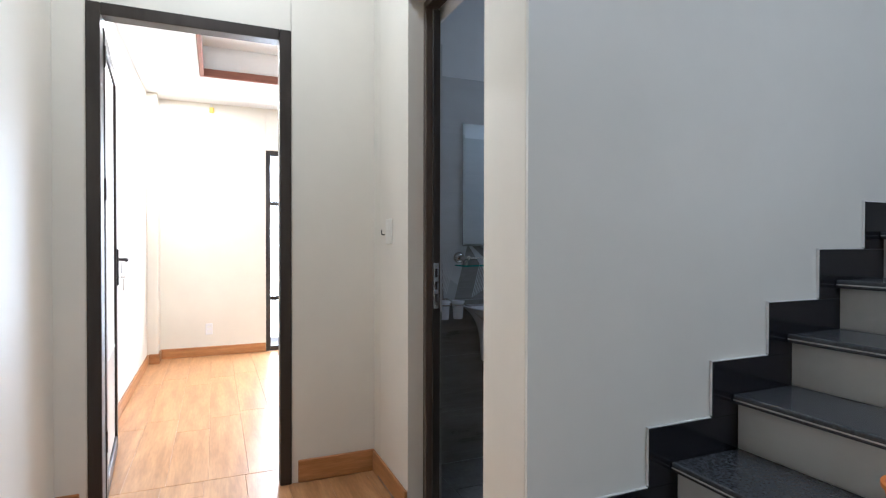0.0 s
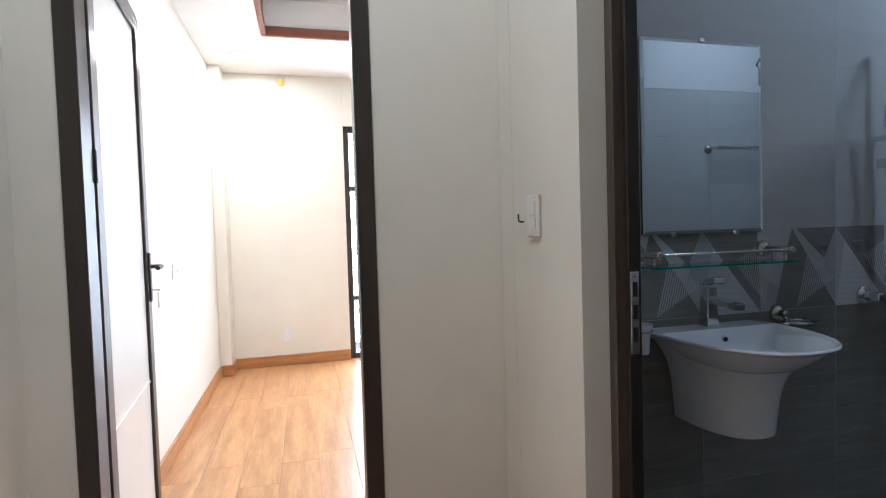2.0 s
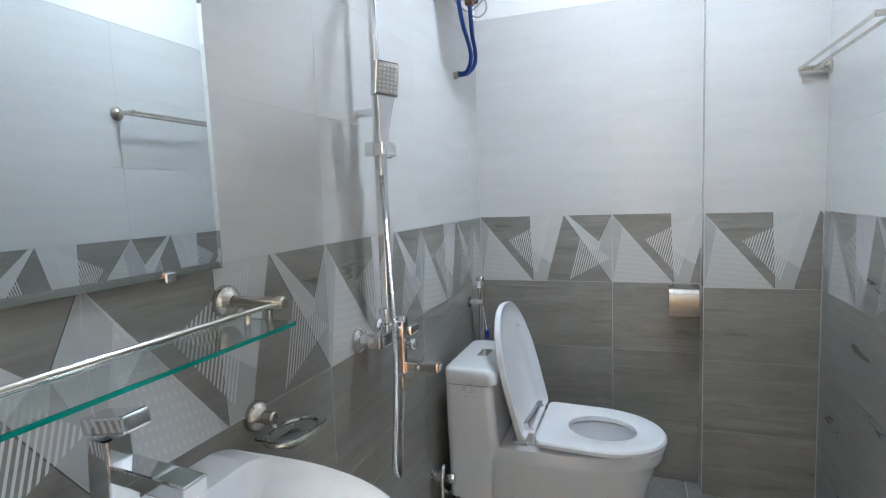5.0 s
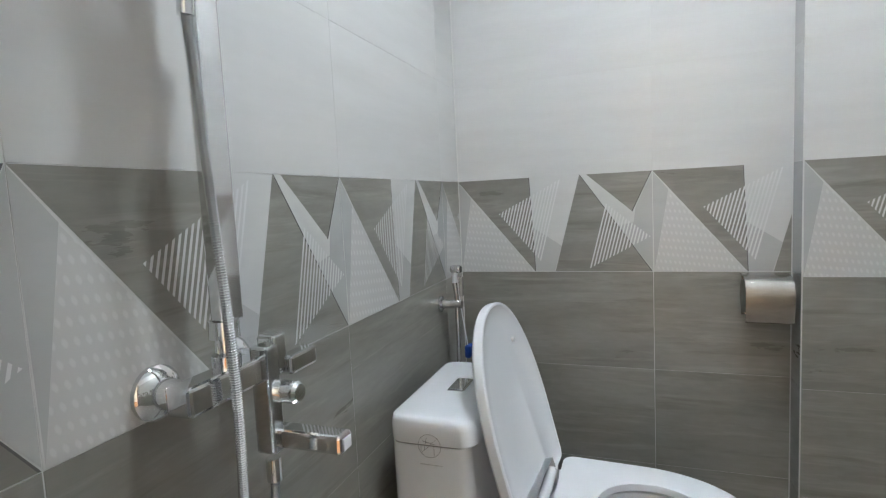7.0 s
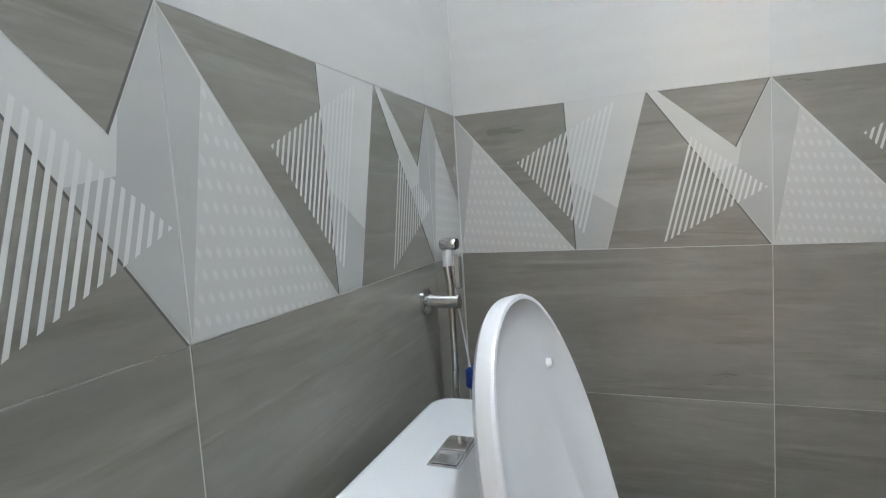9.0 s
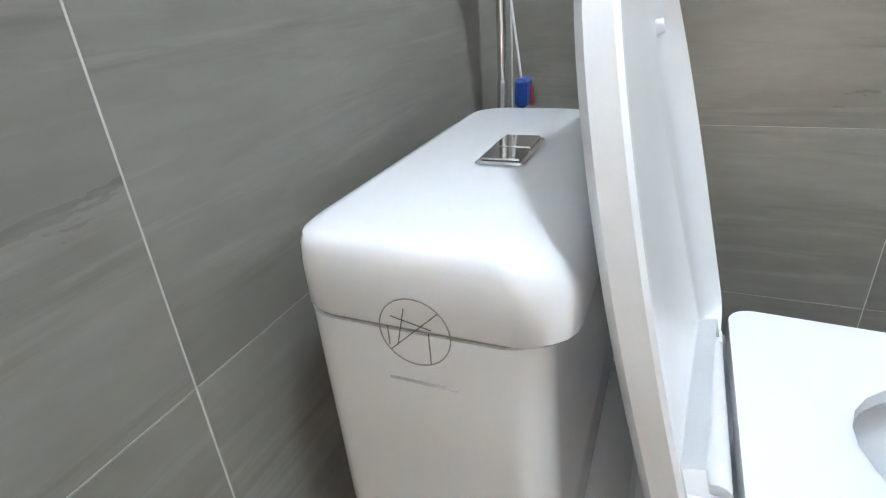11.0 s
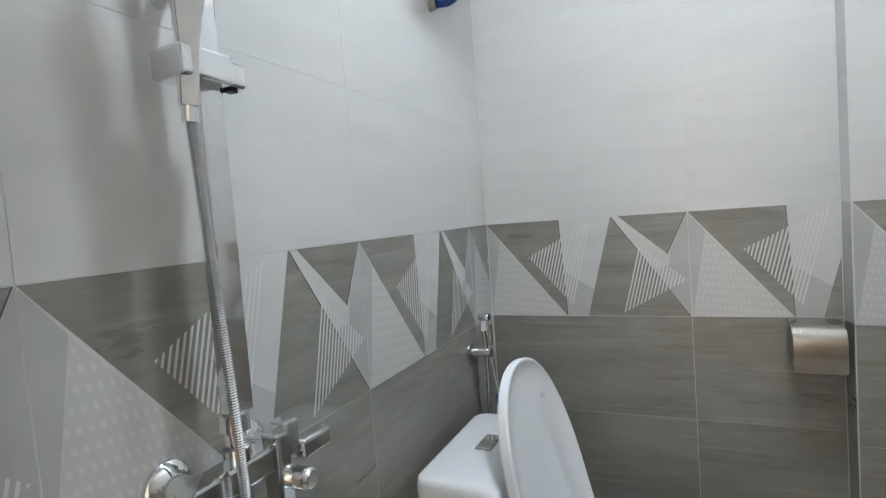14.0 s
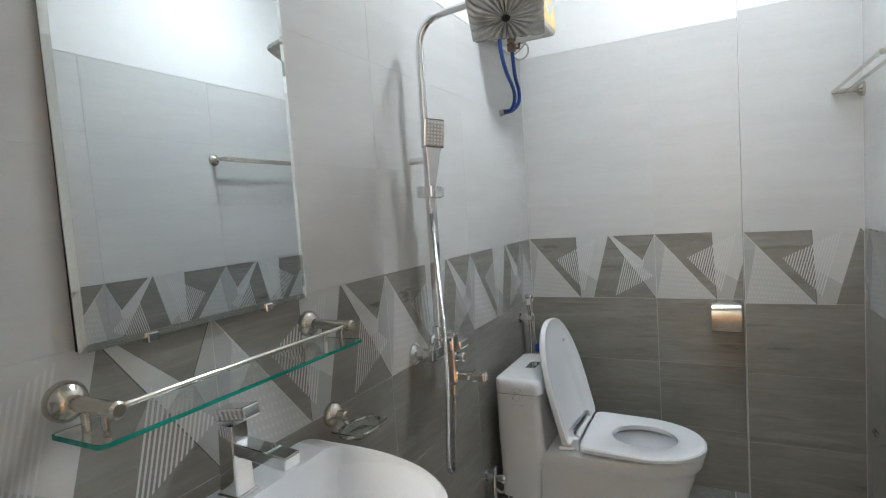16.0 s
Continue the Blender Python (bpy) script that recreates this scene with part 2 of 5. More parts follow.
def part(name, bm, mat, parent=None, label="", smooth=False, kind=""):
    """Links bm, in world coordinates, as one mesh under parent."""
    base = Vector()
    up = parent
    while up:
        base += up.location
        up = up.parent
    bmesh.ops.translate(bm, verts=bm.verts, vec=-base)
    bmesh.ops.recalc_face_normals(bm, faces=bm.faces)
    if smooth:
        for f in bm.faces:
            f.smooth = True
        for e in bm.edges:
            if len(e.link_faces) == 2 and e.calc_face_angle(0) > radians(38):
                e.smooth = False
    me = bpy.data.meshes.new(name)
    bm.to_mesh(me)
    bm.free()
    for mm in (mat if isinstance(mat, (list, tuple)) else (mat,)):
        me.materials.append(mm)
    ob = new(name, me)
    ob.parent = parent
    return tagged(ob, label, kind=kind)


def setting(name, bm, mat, label, category):
    ob = part(name, bm, mat)
    return tagged(ob, label, category, kind="structure")


def box(lo, hi, bevel=0.0, seg=1, bm=None):
    bm = bm or bmesh.new()
    made = bmesh.ops.create_cube(bm, size=1)["verts"]
    for v in made:
        v.co = Vector([lo[i] + (v.co[i] + 0.5) * (hi[i] - lo[i]) for i in range(3)])
    if bevel:
        edges = list({e for v in made for e in v.link_edges})
        bmesh.ops.bevel(bm, geom=edges, offset=bevel, segments=seg, affect="EDGES", profile=0.5)
    return bm


def sweep(points, radius, seg=12, bm=None, caps=True):
    """A tube along points; radius may be a list."""
    bm = bm or bmesh.new()
    pts = [Vector(q) for q in points]
    rads = radius if isinstance(radius, (list, tuple)) else [radius] * len(pts)
    rings, side = [], None
    for i, q in enumerate(pts):
        d = (pts[min(i + 1, len(pts) - 1)] - pts[max(i - 1, 0)]).normalized()
        if side is None:
            side = d.cross(Vector((0, 0, 1)))
            side = side.normalized() if side.length > 0.1 else Vector((1, 0, 0))
        side = (side - d * side.dot(d)).normalized()
        other = d.cross(side)
        rings.append([bm.verts.new(q + (side * math.cos(a) + other * math.sin(a)) * rads[i]) for a in (2 * math.pi * k / seg for k in range(seg))])
    for r0, r1 in zip(rings, rings[1:]):
        for k in range(seg):
            bm.faces.new((r0[k], r0[(k + 1) % seg], r1[(k + 1) % seg], r1[k]))
    if caps:
        bm.faces.new(rings[0][::-1])
        bm.faces.new(rings[-1])
    return bm


def loft(rings, bm=None, cap0=True, cap1=True):
    bm = bm or bmesh.new()
    made = [[bm.verts.new(q) for q in ring] for ring in rings]
    n = len(made[0])
    for r0, r1 in zip(made, made[1:]):
        for k in range(n):
            bm.faces.new((r0[k], r0[(k + 1) % n], r1[(k + 1) % n], r1[k]))
    if cap0:
        bm.faces.new(made[0][::-1])
    if cap1:
        bm.faces.new(made[-1])
    return bm


def curve(points, steps=8):
    """A smooth line through points."""
    pts = [Vector(q) for q in points]
    out = []
    for i in range(len(pts) - 1):
        p0, p1, p2, p3 = pts[max(i - 1, 0)], pts[i], pts[i + 1], pts[min(i + 2, len(pts) - 1)]
        for s in range(steps):
            t = s / steps
            out.append(0.5 * ((2 * p1) + (p2 - p0) * t + (2 * p0 - 5 * p1 + 4 * p2 - p3) * t * t + (3 * p1 - p0 - 3 * p2 + p3) * t ** 3))
    return out + [pts[-1]]


def prism(poly, axis, lo, hi, bm=None):
    """A flat polygon of (a, b) pairs drawn out along an axis."""
    def at(a, b, c):
        return {"x": (c, a, b), "y": (a, c, b), "z": (a, b, c)}[axis]
    return loft([[at(a, b, lo) for a, b in poly], [at(a, b, hi) for a, b in poly]], bm)


# ---------------- large structure ----------------
XB, YM, YN, XL = 2.0, 3.5, 2.14, -0.50   # bathroom: back wall, mirror wall, near wall, door wall
FB, TOP, CEIL = 0.02, 2.10, 2.86         # bathroom floor, top of the tiles, ceiling
REC = 0.0006                             # depth of the joints
GAP = 0.008                              # thickness of a tile
HX = -0.662                               # hall face of the bathroom door wall
YA = 3.62                                # hall face of the bedroom door wall
HL = -2.08                               # left wall of the hall

setting("wall_mirror_side", box((HX + 0.006, YM + REC, -0.1), (XB + 0.2, 3.80, 3.2)), GROUT, "white-grouted wall carrying the bathroom tiles", "wall")
setting("wall_back", box((XB + REC, 1.9, -0.1), (XB + 0.2, YM + 0.0008, 3.2)), GROUT, "white-grouted back wall carrying the bathroom tiles", "wall")
setting("wall_column", box((1.905 + REC, YN - REC, -0.1), (XB + 0.006, 2.545 - REC, CEIL)), GROUT, "boxed tiled column beside the paper holder", "wall")
setting("wall_near", box((-0.52, 2.104, -0.1), (XB + 0.004, YN - REC - 0.001, 3.2)), GROUT, "white-grouted wall opposite the mirror", "wall")
setting("wall_stair", box((-0.670, 2.090, -0.1), (3.2, 2.102, 3.2)), PAINT_STAIR, "pale painted wall above the stairs", "wall")
setting("wall_upper_bath_1", box((XL, YM - 0.002, TOP), (XB, YM + 0.004, CEIL)), PAINT_WHITE, "white painted wall above the tiles", "wall")
setting("wall_upper_bath_2", box((XB - 0.002, YN, TOP), (XB + 0.004, YM - 0.004, CEIL)), PAINT_WHITE, "white painted wall above the tiles", "wall")
setting("wall_upper_bath_3", box((XL, YN - 0.004, TOP), (XB - 0.004, YN + 0.002, CEIL)), PAINT_WHITE, "white painted wall above the tiles", "wall")
setting("wall_column_upper", box((1.905, YN + 0.004, TOP), (XB - 0.004, 2.545, CEIL)), PAINT_WHITE, "white painted column above the tiles", "wall")
# door wall between hall and bathroom, with the opening y 2.345 to 3.08
setting("wall_door_far", box((HX, 3.08, -0.1), (XL - GAP, YM + 0.006, 3.2)), PAINT, "cream painted wall beside the bathroom door", "wall")
setting("wall_hall_return", box((HX, YM + 0.008, -0.1), (HX + 0.004, YA - 0.002, 3.2)), PAINT, "cream painted return wall with a light switch", "wall")
setting("wall_door_near", box((-0.670, 2.104, -0.1), (-0.522, 2.345, 3.2)), PAINT, "cream painted wall end beside the stairs", "wall")
setting("wall_door_head", box((HX, 2.347, 2.27), (XL - GAP, 3.078, 3.2)), PAINT, "cream painted wall above the bathroom door", "wall")
setting("wall_door_head_inner", box((XL - GAP + 0.002, YN, 2.2), (XL, YM - 0.004, CEIL)), PAINT_WHITE, "white painted wall above the door inside", "wall")
# wall between hall and bedroom, with its door opening
DL, DR, DT = -1.957, -1.088, 2.262
setting("wall_bedroom_1", box((HL, YA, -0.1), (DL, 3.80, 3.2)), PAINT, "cream painted wall beside the bedroom door", "wall")
setting("wall_bedroom_2", box((DR, YA, -0.1), (HX + 0.004, 3.80, 3.2)), PAINT, "cream painted wall between the two doors", "wall")
setting("wall_bedroom_3", box((DL + 0.002, YA, DT), (DR - 0.002, 3.80, 3.2)), PAINT, "cream painted wall above the bedroom door", "wall")
setting("wall_bedroom_back", box((HX + 0.006, 3.802, -0.1), (2.4, 3.83, 3.2)), PAINT, "cream bedroom wall backing the bathroom", "wall")
setting("wall_hall_left", box((HL - 0.2, -0.8, -0.1), (HL, 3.798, 3.2)), PAINT, "cream satin-painted hall wall", "wall")
setting("wall_hall_back", box((HL - 0.2, -1.0, -0.1), (3.4, -0.802, 3.2)), PAINT, "cream painted wall closing the hall", "wall")
setting("wall_stair_end", box((3.202, -0.8, -0.1), (3.4, 2.1, 3.2)), PAINT, "cream painted wall at the head of the stairs", "wall")
setting("ceiling_hall", box((HL - 0.2, -1.0, 3.202), (3.4, 3.83, 3.3)), PAINT_WHITE, "white painted hall ceiling", "ceiling")
setting("ceiling_bath", box((XL - 0.002, YN - 0.004, CEIL + 0.002), (XB, YM + 0.004, CEIL + 0.1)), PAINT_WHITE, "white painted bathroom ceiling", "ceiling")
# bedroom shell
BY, BXL, BXR, BC = 7.10, -2.06, 1.9, 2.69
WL, WR, WT = -0.92, 0.52, 2.235
setting("wall_bedroom_left", box((BXL - 0.2, 3.802, -0.1), (BXL, BY + 0.2, 3.2)), PAINT, "cream painted bedroom side wall", "wall")
setting("wall_bedroom_right", box((BXR, 3.832, -0.1), (BXR + 0.2, BY + 0.2, 3.2)), PAINT, "cream painted bedroom wall", "wall")
setting("wall_bedroom_far_1", box((BXL + 0.002, BY, -0.1), (WL, BY + 0.2, 3.2)), PAINT, "cream painted bedroom wall beside the tall window", "wall")
setting("wall_bedroom_far_2", box((WR, BY, -0.1), (BXR - 0.002, BY + 0.2, 3.2)), PAINT, "cream painted bedroom wall past the window", "wall")
setting("wall_bedroom_far_3", box((WL + 0.002, BY, WT), (WR - 0.002, BY + 0.2, 3.2)), PAINT, "cream painted bedroom wall over the window", "wall")
setting("wall_bedroom_pier", box((BXL + 0.002, 6.87, 0.0), (-1.965, BY - 0.002, BC)), PAINT, "slim cream painted corner pier", "wall")
bm = box((BXL + 0.002, 6.06, BC), (BXR - 0.002, BY - 0.002, BC + 0.08))
box((BXL + 0.002, 3.834, BC), (-1.545, 6.058, BC + 0.08), bm=bm)
box((-1.543, 3.834, BC), (BXR - 0.002, 4.5, BC + 0.08), bm=bm)
box((BXL + 0.002, 3.834, 2.95), (BXR - 0.002, BY - 0.002, 3.05), bm=bm)
setting("ceiling_bedroom", bm, PAINT_WHITE, "white tray ceiling with a lowered border", "ceiling")
bm = box((-1.56, 6.04, BC - 0.015), (BXR - 0.01, 6.075, BC + 0.055), 0.006)
box((-1.56, 4.5, BC - 0.015), (-1.525, 6.038, BC + 0.055), 0.006, bm=bm)
setting("trim_ceiling", bm, TRIM, "dark brown moulding round the ceiling tray", "moulding")
bm = box((-1.541, 6.062, BC + 0.082), (BXR - 0.01, 6.07, 2.948))
setting("trim_tray_side", bm, PAINT_WHITE, "white upright face of the ceiling tray", "moulding")

# floors under the boards and tiles
setting("floor_hall", box((HL - 0.1, -0.8, -0.08), (-0.56, 3.82, -0.006)), SKIRT, "wood-look hall floor bed", "floor")
setting("floor_bedroom", box((BXL - 0.1, 3.822, -0.08), (BXR + 0.1, BY + 0.1, -0.006)), SKIRT, "wood-look bedroom floor bed", "floor")
setting("floor_bath", box((-0.558, YN - 0.02, -0.08), (XB + 0.02, YM + 0.02, FB - 0.004)), GROUT, "grouted bed of the bathroom floor", "floor")
setting("floor_under_stairs", box((-0.558, -0.8, -0.08), (3.3, 2.04, -0.006)), RISER, "pale floor under the stairs", "floor")
setting("ground", box((-300, BY + 1.6, -7.2), (300, 600, -7.0)), GROUND, "distant open ground below the balcony", "ground")
# added glowing sheet: burnt-out sky, and extra daylight for the bedroom
setting("backdrop", box((-160, 150, -40), (160, 151, 110)), SKY_GLOW, "glowing white sheet standing in for the overexposed sky", "sky")
setting("balcony_floor", box((-3, BY + 0.2, -0.2), (3, BY + 1.5, -0.02)), BALCONY, "pale concrete balcony slab", "floor")


# skirtings
def skirting(name, lo, hi):
    setting(name, box(lo, hi, 0.004), SKIRT, "orange-brown wooden skirting board along the wall", "skirting")


skirting("baseboard_hall_1", (DR + 0.03, YA - 0.014, 0.001), (HX - 0.002, YA - 0.001, 0.115))
skirting("baseboard_hall_2", (HX - 0.014, 3.08, 0.001), (HX - 0.001, YA - 0.016, 0.115))
skirting("baseboard_hall_3", (HL + 0.001, -0.8, 0.001), (HL + 0.014, YA - 0.016, 0.115))
skirting("baseboard_hall_4", (HL + 0.001, YA - 0.014, 0.001), (DL - 0.03, YA - 0.001, 0.115))
skirting("baseboard_bedroom_1", (BXL + 0.001, 3.83, 0.001), (BXL + 0.014, 6.855, 0.10))
skirting("baseboard_bedroom_2", (BXL + 0.016, 6.857, 0.001), (-1.951, 6.869, 0.10))
skirting("baseboard_bedroom_3", (-1.964, 6.871, 0.001), (-1.951, BY - 0.016, 0.10))
skirting("baseboard_bedroom_4", (-1.964, BY - 0.014, 0.001), (WL - 0.002, BY - 0.001, 0.10))


# ---------------- doors and window ----------------
def jamb_set(door, x0, x1, y0, y1, z0, z1, face, mat, across):
    """Two jambs and a head. across 'x': opening runs in x; 'y': in y."""
    if across == "x":
        part("jamb", box((x0, y0, z0), (x0 + face, y1, z1), 0.003), mat, door)
        part("jamb", box((x1 - face, y0, z0), (x1, y1, z1), 0.003), mat, door)
        part("head", box((x0 + face + 0.001, y0, z1 - face), (x1 - face - 0.001, y1, z1), 0.003), mat, door)
    else:
        part("jamb", box((x0, y0, z0), (x1, y0 + face, z1), 0.003), mat, door)
        part("jamb", box((x0, y1 - face, z0), (x1, y1, z1), 0.003), mat, door)
        part("head", box((x0, y0 + face + 0.001, z1 - face), (x1, y1 - face - 0.001, z1), 0.003), mat, door)


def bathroom_door_frame():
    d = thing("door_1", -0.55, 3.05, 0.0, "dark brown aluminium door frame of the bathroom, standing open", "door frame")
    d["kind"] = "structure"
    jamb_set(d, -0.592, -0.53, 2.347, 3.078, 0.0, 2.268, 0.03, BROWN_METAL, "y")
    part("stop", box((-0.562, 3.036, 0.0), (-0.527, 3.0475, 2.23), 0.002), DARK_METAL, d, "black inner stop of the frame")
    part("stop", box((-0.562, 2.3775, 0.0), (-0.527, 2.389, 2.23), 0.002), DARK_METAL, d, "black inner stop of the frame")
    s = part("strike_plate", box((-0.558, 3.0335, 0.92), (-0.535, 3.0355, 1.12), 0.001), CHROME, d, "chrome strike plate with latch slots")
    for z in (0.95, 1.005, 1.06):
        part("slot", box((-0.552, 3.0320, z), (-0.541, 3.0333, z + 0.035)), RUBBER, s, "dark latch slot")
    for z in (0.932, 1.108):
        part("screw", sweep([(-0.5465, 3.0325, z), (-0.5465, 3.0335, z)], 0.004, 8), STEEL, s)
    setting("threshold", box((-0.592, 2.379, -0.01), (-0.51, 3.046, 0.024), 0.003), GRANITE_GREY, "dark stone sill under the bathroom door", "threshold")


def bedroom_door():
    d = thing("door_2", -1.5, 3.65, 0.0, "open dark bronze aluminium bedroom door with white glass", "door")
    d["kind"] = "structure"
    jamb_set(d, DL + 0.002, DR - 0.002, YA - 0.012, YA + 0.07, 0.0, DT - 0.002, 0.055, DARK_METAL, "x")
    # leaf swung into the bedroom, hinged on the far side jamb
    def turn(bm):
        bmesh.ops.rotate(bm, verts=bm.verts, cent=(-1.90, YA + 0.075, 0), matrix=Matrix.Rotation(radians(5.0), 3, "Z"))
        return bm
    x0, x1, y0, y1 = -1.936, -1.896, YA + 0.075, YA + 0.865
    leaf = part("leaf_frame", turn(box((x0, y0, 0.012), (x1, y0 + 0.075, 2.18), 0.004)), DARK_METAL, d)
    part("leaf_stile", turn(box((x0, y1 - 0.075, 0.012), (x1, y1, 2.18), 0.004)), DARK_METAL, d)
    part("leaf_rail", turn(box((x0, y0 + 0.076, 2.10), (x1, y1 - 0.076, 2.18), 0.004)), DARK_METAL, d)
    part("leaf_rail", turn(box((x0, y0 + 0.076, 0.012), (x1, y1 - 0.076, 0.10), 0.004)), DARK_METAL, d)
    part("leaf_pane", turn(box((x0 + 0.012, y0 + 0.076, 0.101), (x1 - 0.012, y1 - 0.076, 2.099))), FROST, d, "white frosted glass pane")
    part("leaf_bead", turn(box((x0 + 0.008, y0 + 0.0765, 0.62), (x1 - 0.008, y1 - 0.0765, 0.628))), FROST, d)
    h = part("handle_plate", turn(box((x1 + 0.001, y1 - 0.055, 0.96), (x1 + 0.009, y1 - 0.02, 1.17), 0.002)), DARK_METAL, d)
    part("lever", turn(sweep(curve([(x1 + 0.009, y1 - 0.037, 1.11), (x1 + 0.045, y1 - 0.037, 1.11), (x1 + 0.052, y1 - 0.055, 1.11), (x1 + 0.052, y1 - 0.15, 1.108)]), 0.009)), DARK_METAL, h, smooth=True)
    k = part("key", turn(box((x1 + 0.009, y1 - 0.045, 1.005), (x1 + 0.04, y1 - 0.028, 1.012), 0.001)), STEEL, h)
    part("key_tag", turn(box((x1 + 0.03, y1 - 0.05, 0.93), (x1 + 0.034, y1 - 0.026, 1.0), 0.001)), STEEL, h)
    for z in (0.25, 1.40, 2.0):
        hh = part("hinge", box((-1.912, YA + 0.071, z), (-1.892, YA + 0.083, z + 0.10), 0.003), DARK_METAL, d)
        part("screw", sweep([(-1.902, YA + 0.0702, z + 0.03), (-1.902, YA + 0.0712, z + 0.03)], 0.004, 8), STEEL, hh)
        part("screw", sweep([(-1.902, YA + 0.0702, z + 0.07), (-1.902, YA + 0.0712, z + 0.07)], 0.004, 8), STEEL, hh)


def bedroom_window():
    w = thing("window_1", -0.2, BY + 0.05, 0.02, "tall dark-framed window reaching the bedroom floor", "window")
    w["kind"] = "structure"
    jamb_set(w, WL + 0.002, WR - 0.002, BY + 0.03, BY + 0.09, 0.0, WT - 0.002, 0.05, DARK_METAL, "x")
    part("sill", box((WL + 0.053, BY + 0.03, 0.0), (WR - 0.053, BY + 0.09, 0.05), 0.003), DARK_METAL, w)
    xs = [WL + 0.053, -0.44, 0.04, WR - 0.053]
    for a in xs[1:3]:
        part("mullion", box((a - 0.025, BY + 0.03, 0.051), (a + 0.025, BY + 0.09, WT - 0.054), 0.003), DARK_METAL, w)
    rows = [0.051, 0.585, 1.645, WT - 0.054]
    for i in range(3):
        a = xs[i] + (0.026 if i else 0.0)
        b = xs[i + 1] - (0.026 if i < 2 else 0.0)
        for z in rows[1:3]:
            part("transom", box((a + 0.001, BY + 0.034, z - 0.022), (b - 0.001, BY + 0.086, z + 0.022), 0.003), DARK_METAL, w)
        for z0, z1 in zip(rows, rows[1:]):
            g = part("pane", box((a + 0.002, BY + 0.056, z0 + 0.023), (b - 0.002, BY + 0.062, z1 - 0.023)), PANE, w)
            g.visible_shadow = False


bathroom_door_frame()
bedroom_door()
bedroom_window()


def balcony_rail():
    r = thing("balcony_railing", 0, BY + 1.4, -0.02, "pale painted balcony railing outside the window", "railing")
    for z in (0.10, 0.62, 0.80, 0.98):
        part("rail", sweep([(-2.6, BY + 1.4, z), (2.6, BY + 1.4, z)], 0.022, 10), BALCONY, r, smooth=True)
    for i in range(14):
        x = -2.6 + 0.4 * i
        part("post", sweep([(x, BY + 1.4, -0.02), (x, BY + 1.4, 0.98)], 0.014, 8), BALCONY, r, smooth=True)


def far_tree(x, y, s, seed):
    rnd = random.Random(seed)
    t = thing("tree", x, y, -7.0, "green leafy tree beyond the balcony", "tree", "trees beyond the balcony")
    part("trunk", sweep([(x, y, -7.0), (x + 0.1, y, -5), (x, y + 0.1, -2.5 + s)], [0.22, 0.16, 0.06], 8), SKIRT, t, smooth=True)
    bm = bmesh.new()
    for i in range(420):
        a, b, r = rnd.uniform(0, 6.28), rnd.uniform(-1, 1), rnd.uniform(0.4, 1.0) ** 0.5
        c = Vector((math.cos(a) * math.sqrt(1 - b * b), math.sin(a) * math.sqrt(1 - b * b), b * 0.8)) * (r * 2.0 * s) + Vector((x, y, -2.6 + s))
        m = Euler((rnd.uniform(0, 6), rnd.uniform(0, 6), rnd.uniform(0, 6))).to_matrix()
        q = rnd.uniform(0.10, 0.22)
        vs = [bm.verts.new(c + m @ Vector(k)) for k in ((-q, 0, 0), (0, -q * 0.5, 0.03), (q, 0, 0), (0, q * 0.5, 0.03))]
        bm.faces.new(vs)
    part("crown", bm, LEAVES, t)


balcony_rail()
far_tree(-1.5, BY + 9, 1.1, 1)
far_tree(1.6, BY + 12, 1.4, 2)
far_tree(-4.5, BY + 14, 1.5, 3)


# ---------------- stairs ----------------
def staircase():
    s = thing("staircase", -0.6, 1.5, 0.0, "dark granite stair treads with pale risers climbing along the wall", "stairs")
    s["kind"] = "structure"
    y0, y1, rise, run = 1.09, 2.076, 0.1772, 0.2603
    for k in range(-2, 9):
        nose, top = -0.170 + run * k, 0.548 + rise * k
        t = part("tread", box((nose, y0, top - 0.03), (nose + run + 0.03, y1, top), 0.006, 2), GRANITE_GREY, s)
        part("nosing_line", box((nose - 0.0015, y0 + 0.004, top - 0.019), (nose + 0.002, y1 - 0.004, top - 0.015)), RISER, t, "pale groove along the nosing")
        part("riser", box((nose + 0.028, y0, max(0.0, top - rise + 0.001)), (nose + 0.045, y1, top - 0.031)), RISER, s)
        sk = [(nose - 0.084, top - rise + 0.110), (nose - 0.084, top + 0.109), (nose - 0.084 + run, top + 0.109), (nose + 0.03 + run, top + 0.109), (nose + 0.03 + run, top - 0.04), (nose + 0.03, top - 0.04), (nose + 0.03, top - rise + 0.110)]
        if k > -2:
            part("stair_skirting", prism(sk, "y", 2.077, 2.0885), GRANITE_BLACK, s, "polished black stepped skirting")
            part("skirting_bead", box((nose - 0.0865, 2.080, top - rise + 0.115), (nose - 0.0845, 2.0885, top + 0.1115)), PAINT_WHITE, s, "white sealant line over the skirting")
            part("skirting_bead", box((nose - 0.0865, 2.080, top + 0.1097), (nose - 0.0875 + run, 2.0885, top + 0.1125)), PAINT_WHITE, s, "white sealant line over the skirting")
    # carcass under the flight
    poly = [(-0.6406, 0.0), (-0.170 + run * 9, 0.0), (-0.170 + run * 9, 0.548 + rise * 8 - 0.035)]
    for k in range(8, -3, -1):
        poly += [(-0.120 + run * k, 0.548 + rise * k - 0.035)]
        if k > -2:
            poly += [(-0.120 + run * k, 0.548 + rise * (k - 1) - 0.035)]
    part("carcass", prism(poly, "y", y0 + 0.02, y1 - 0.01), PAINT_STAIR, s)


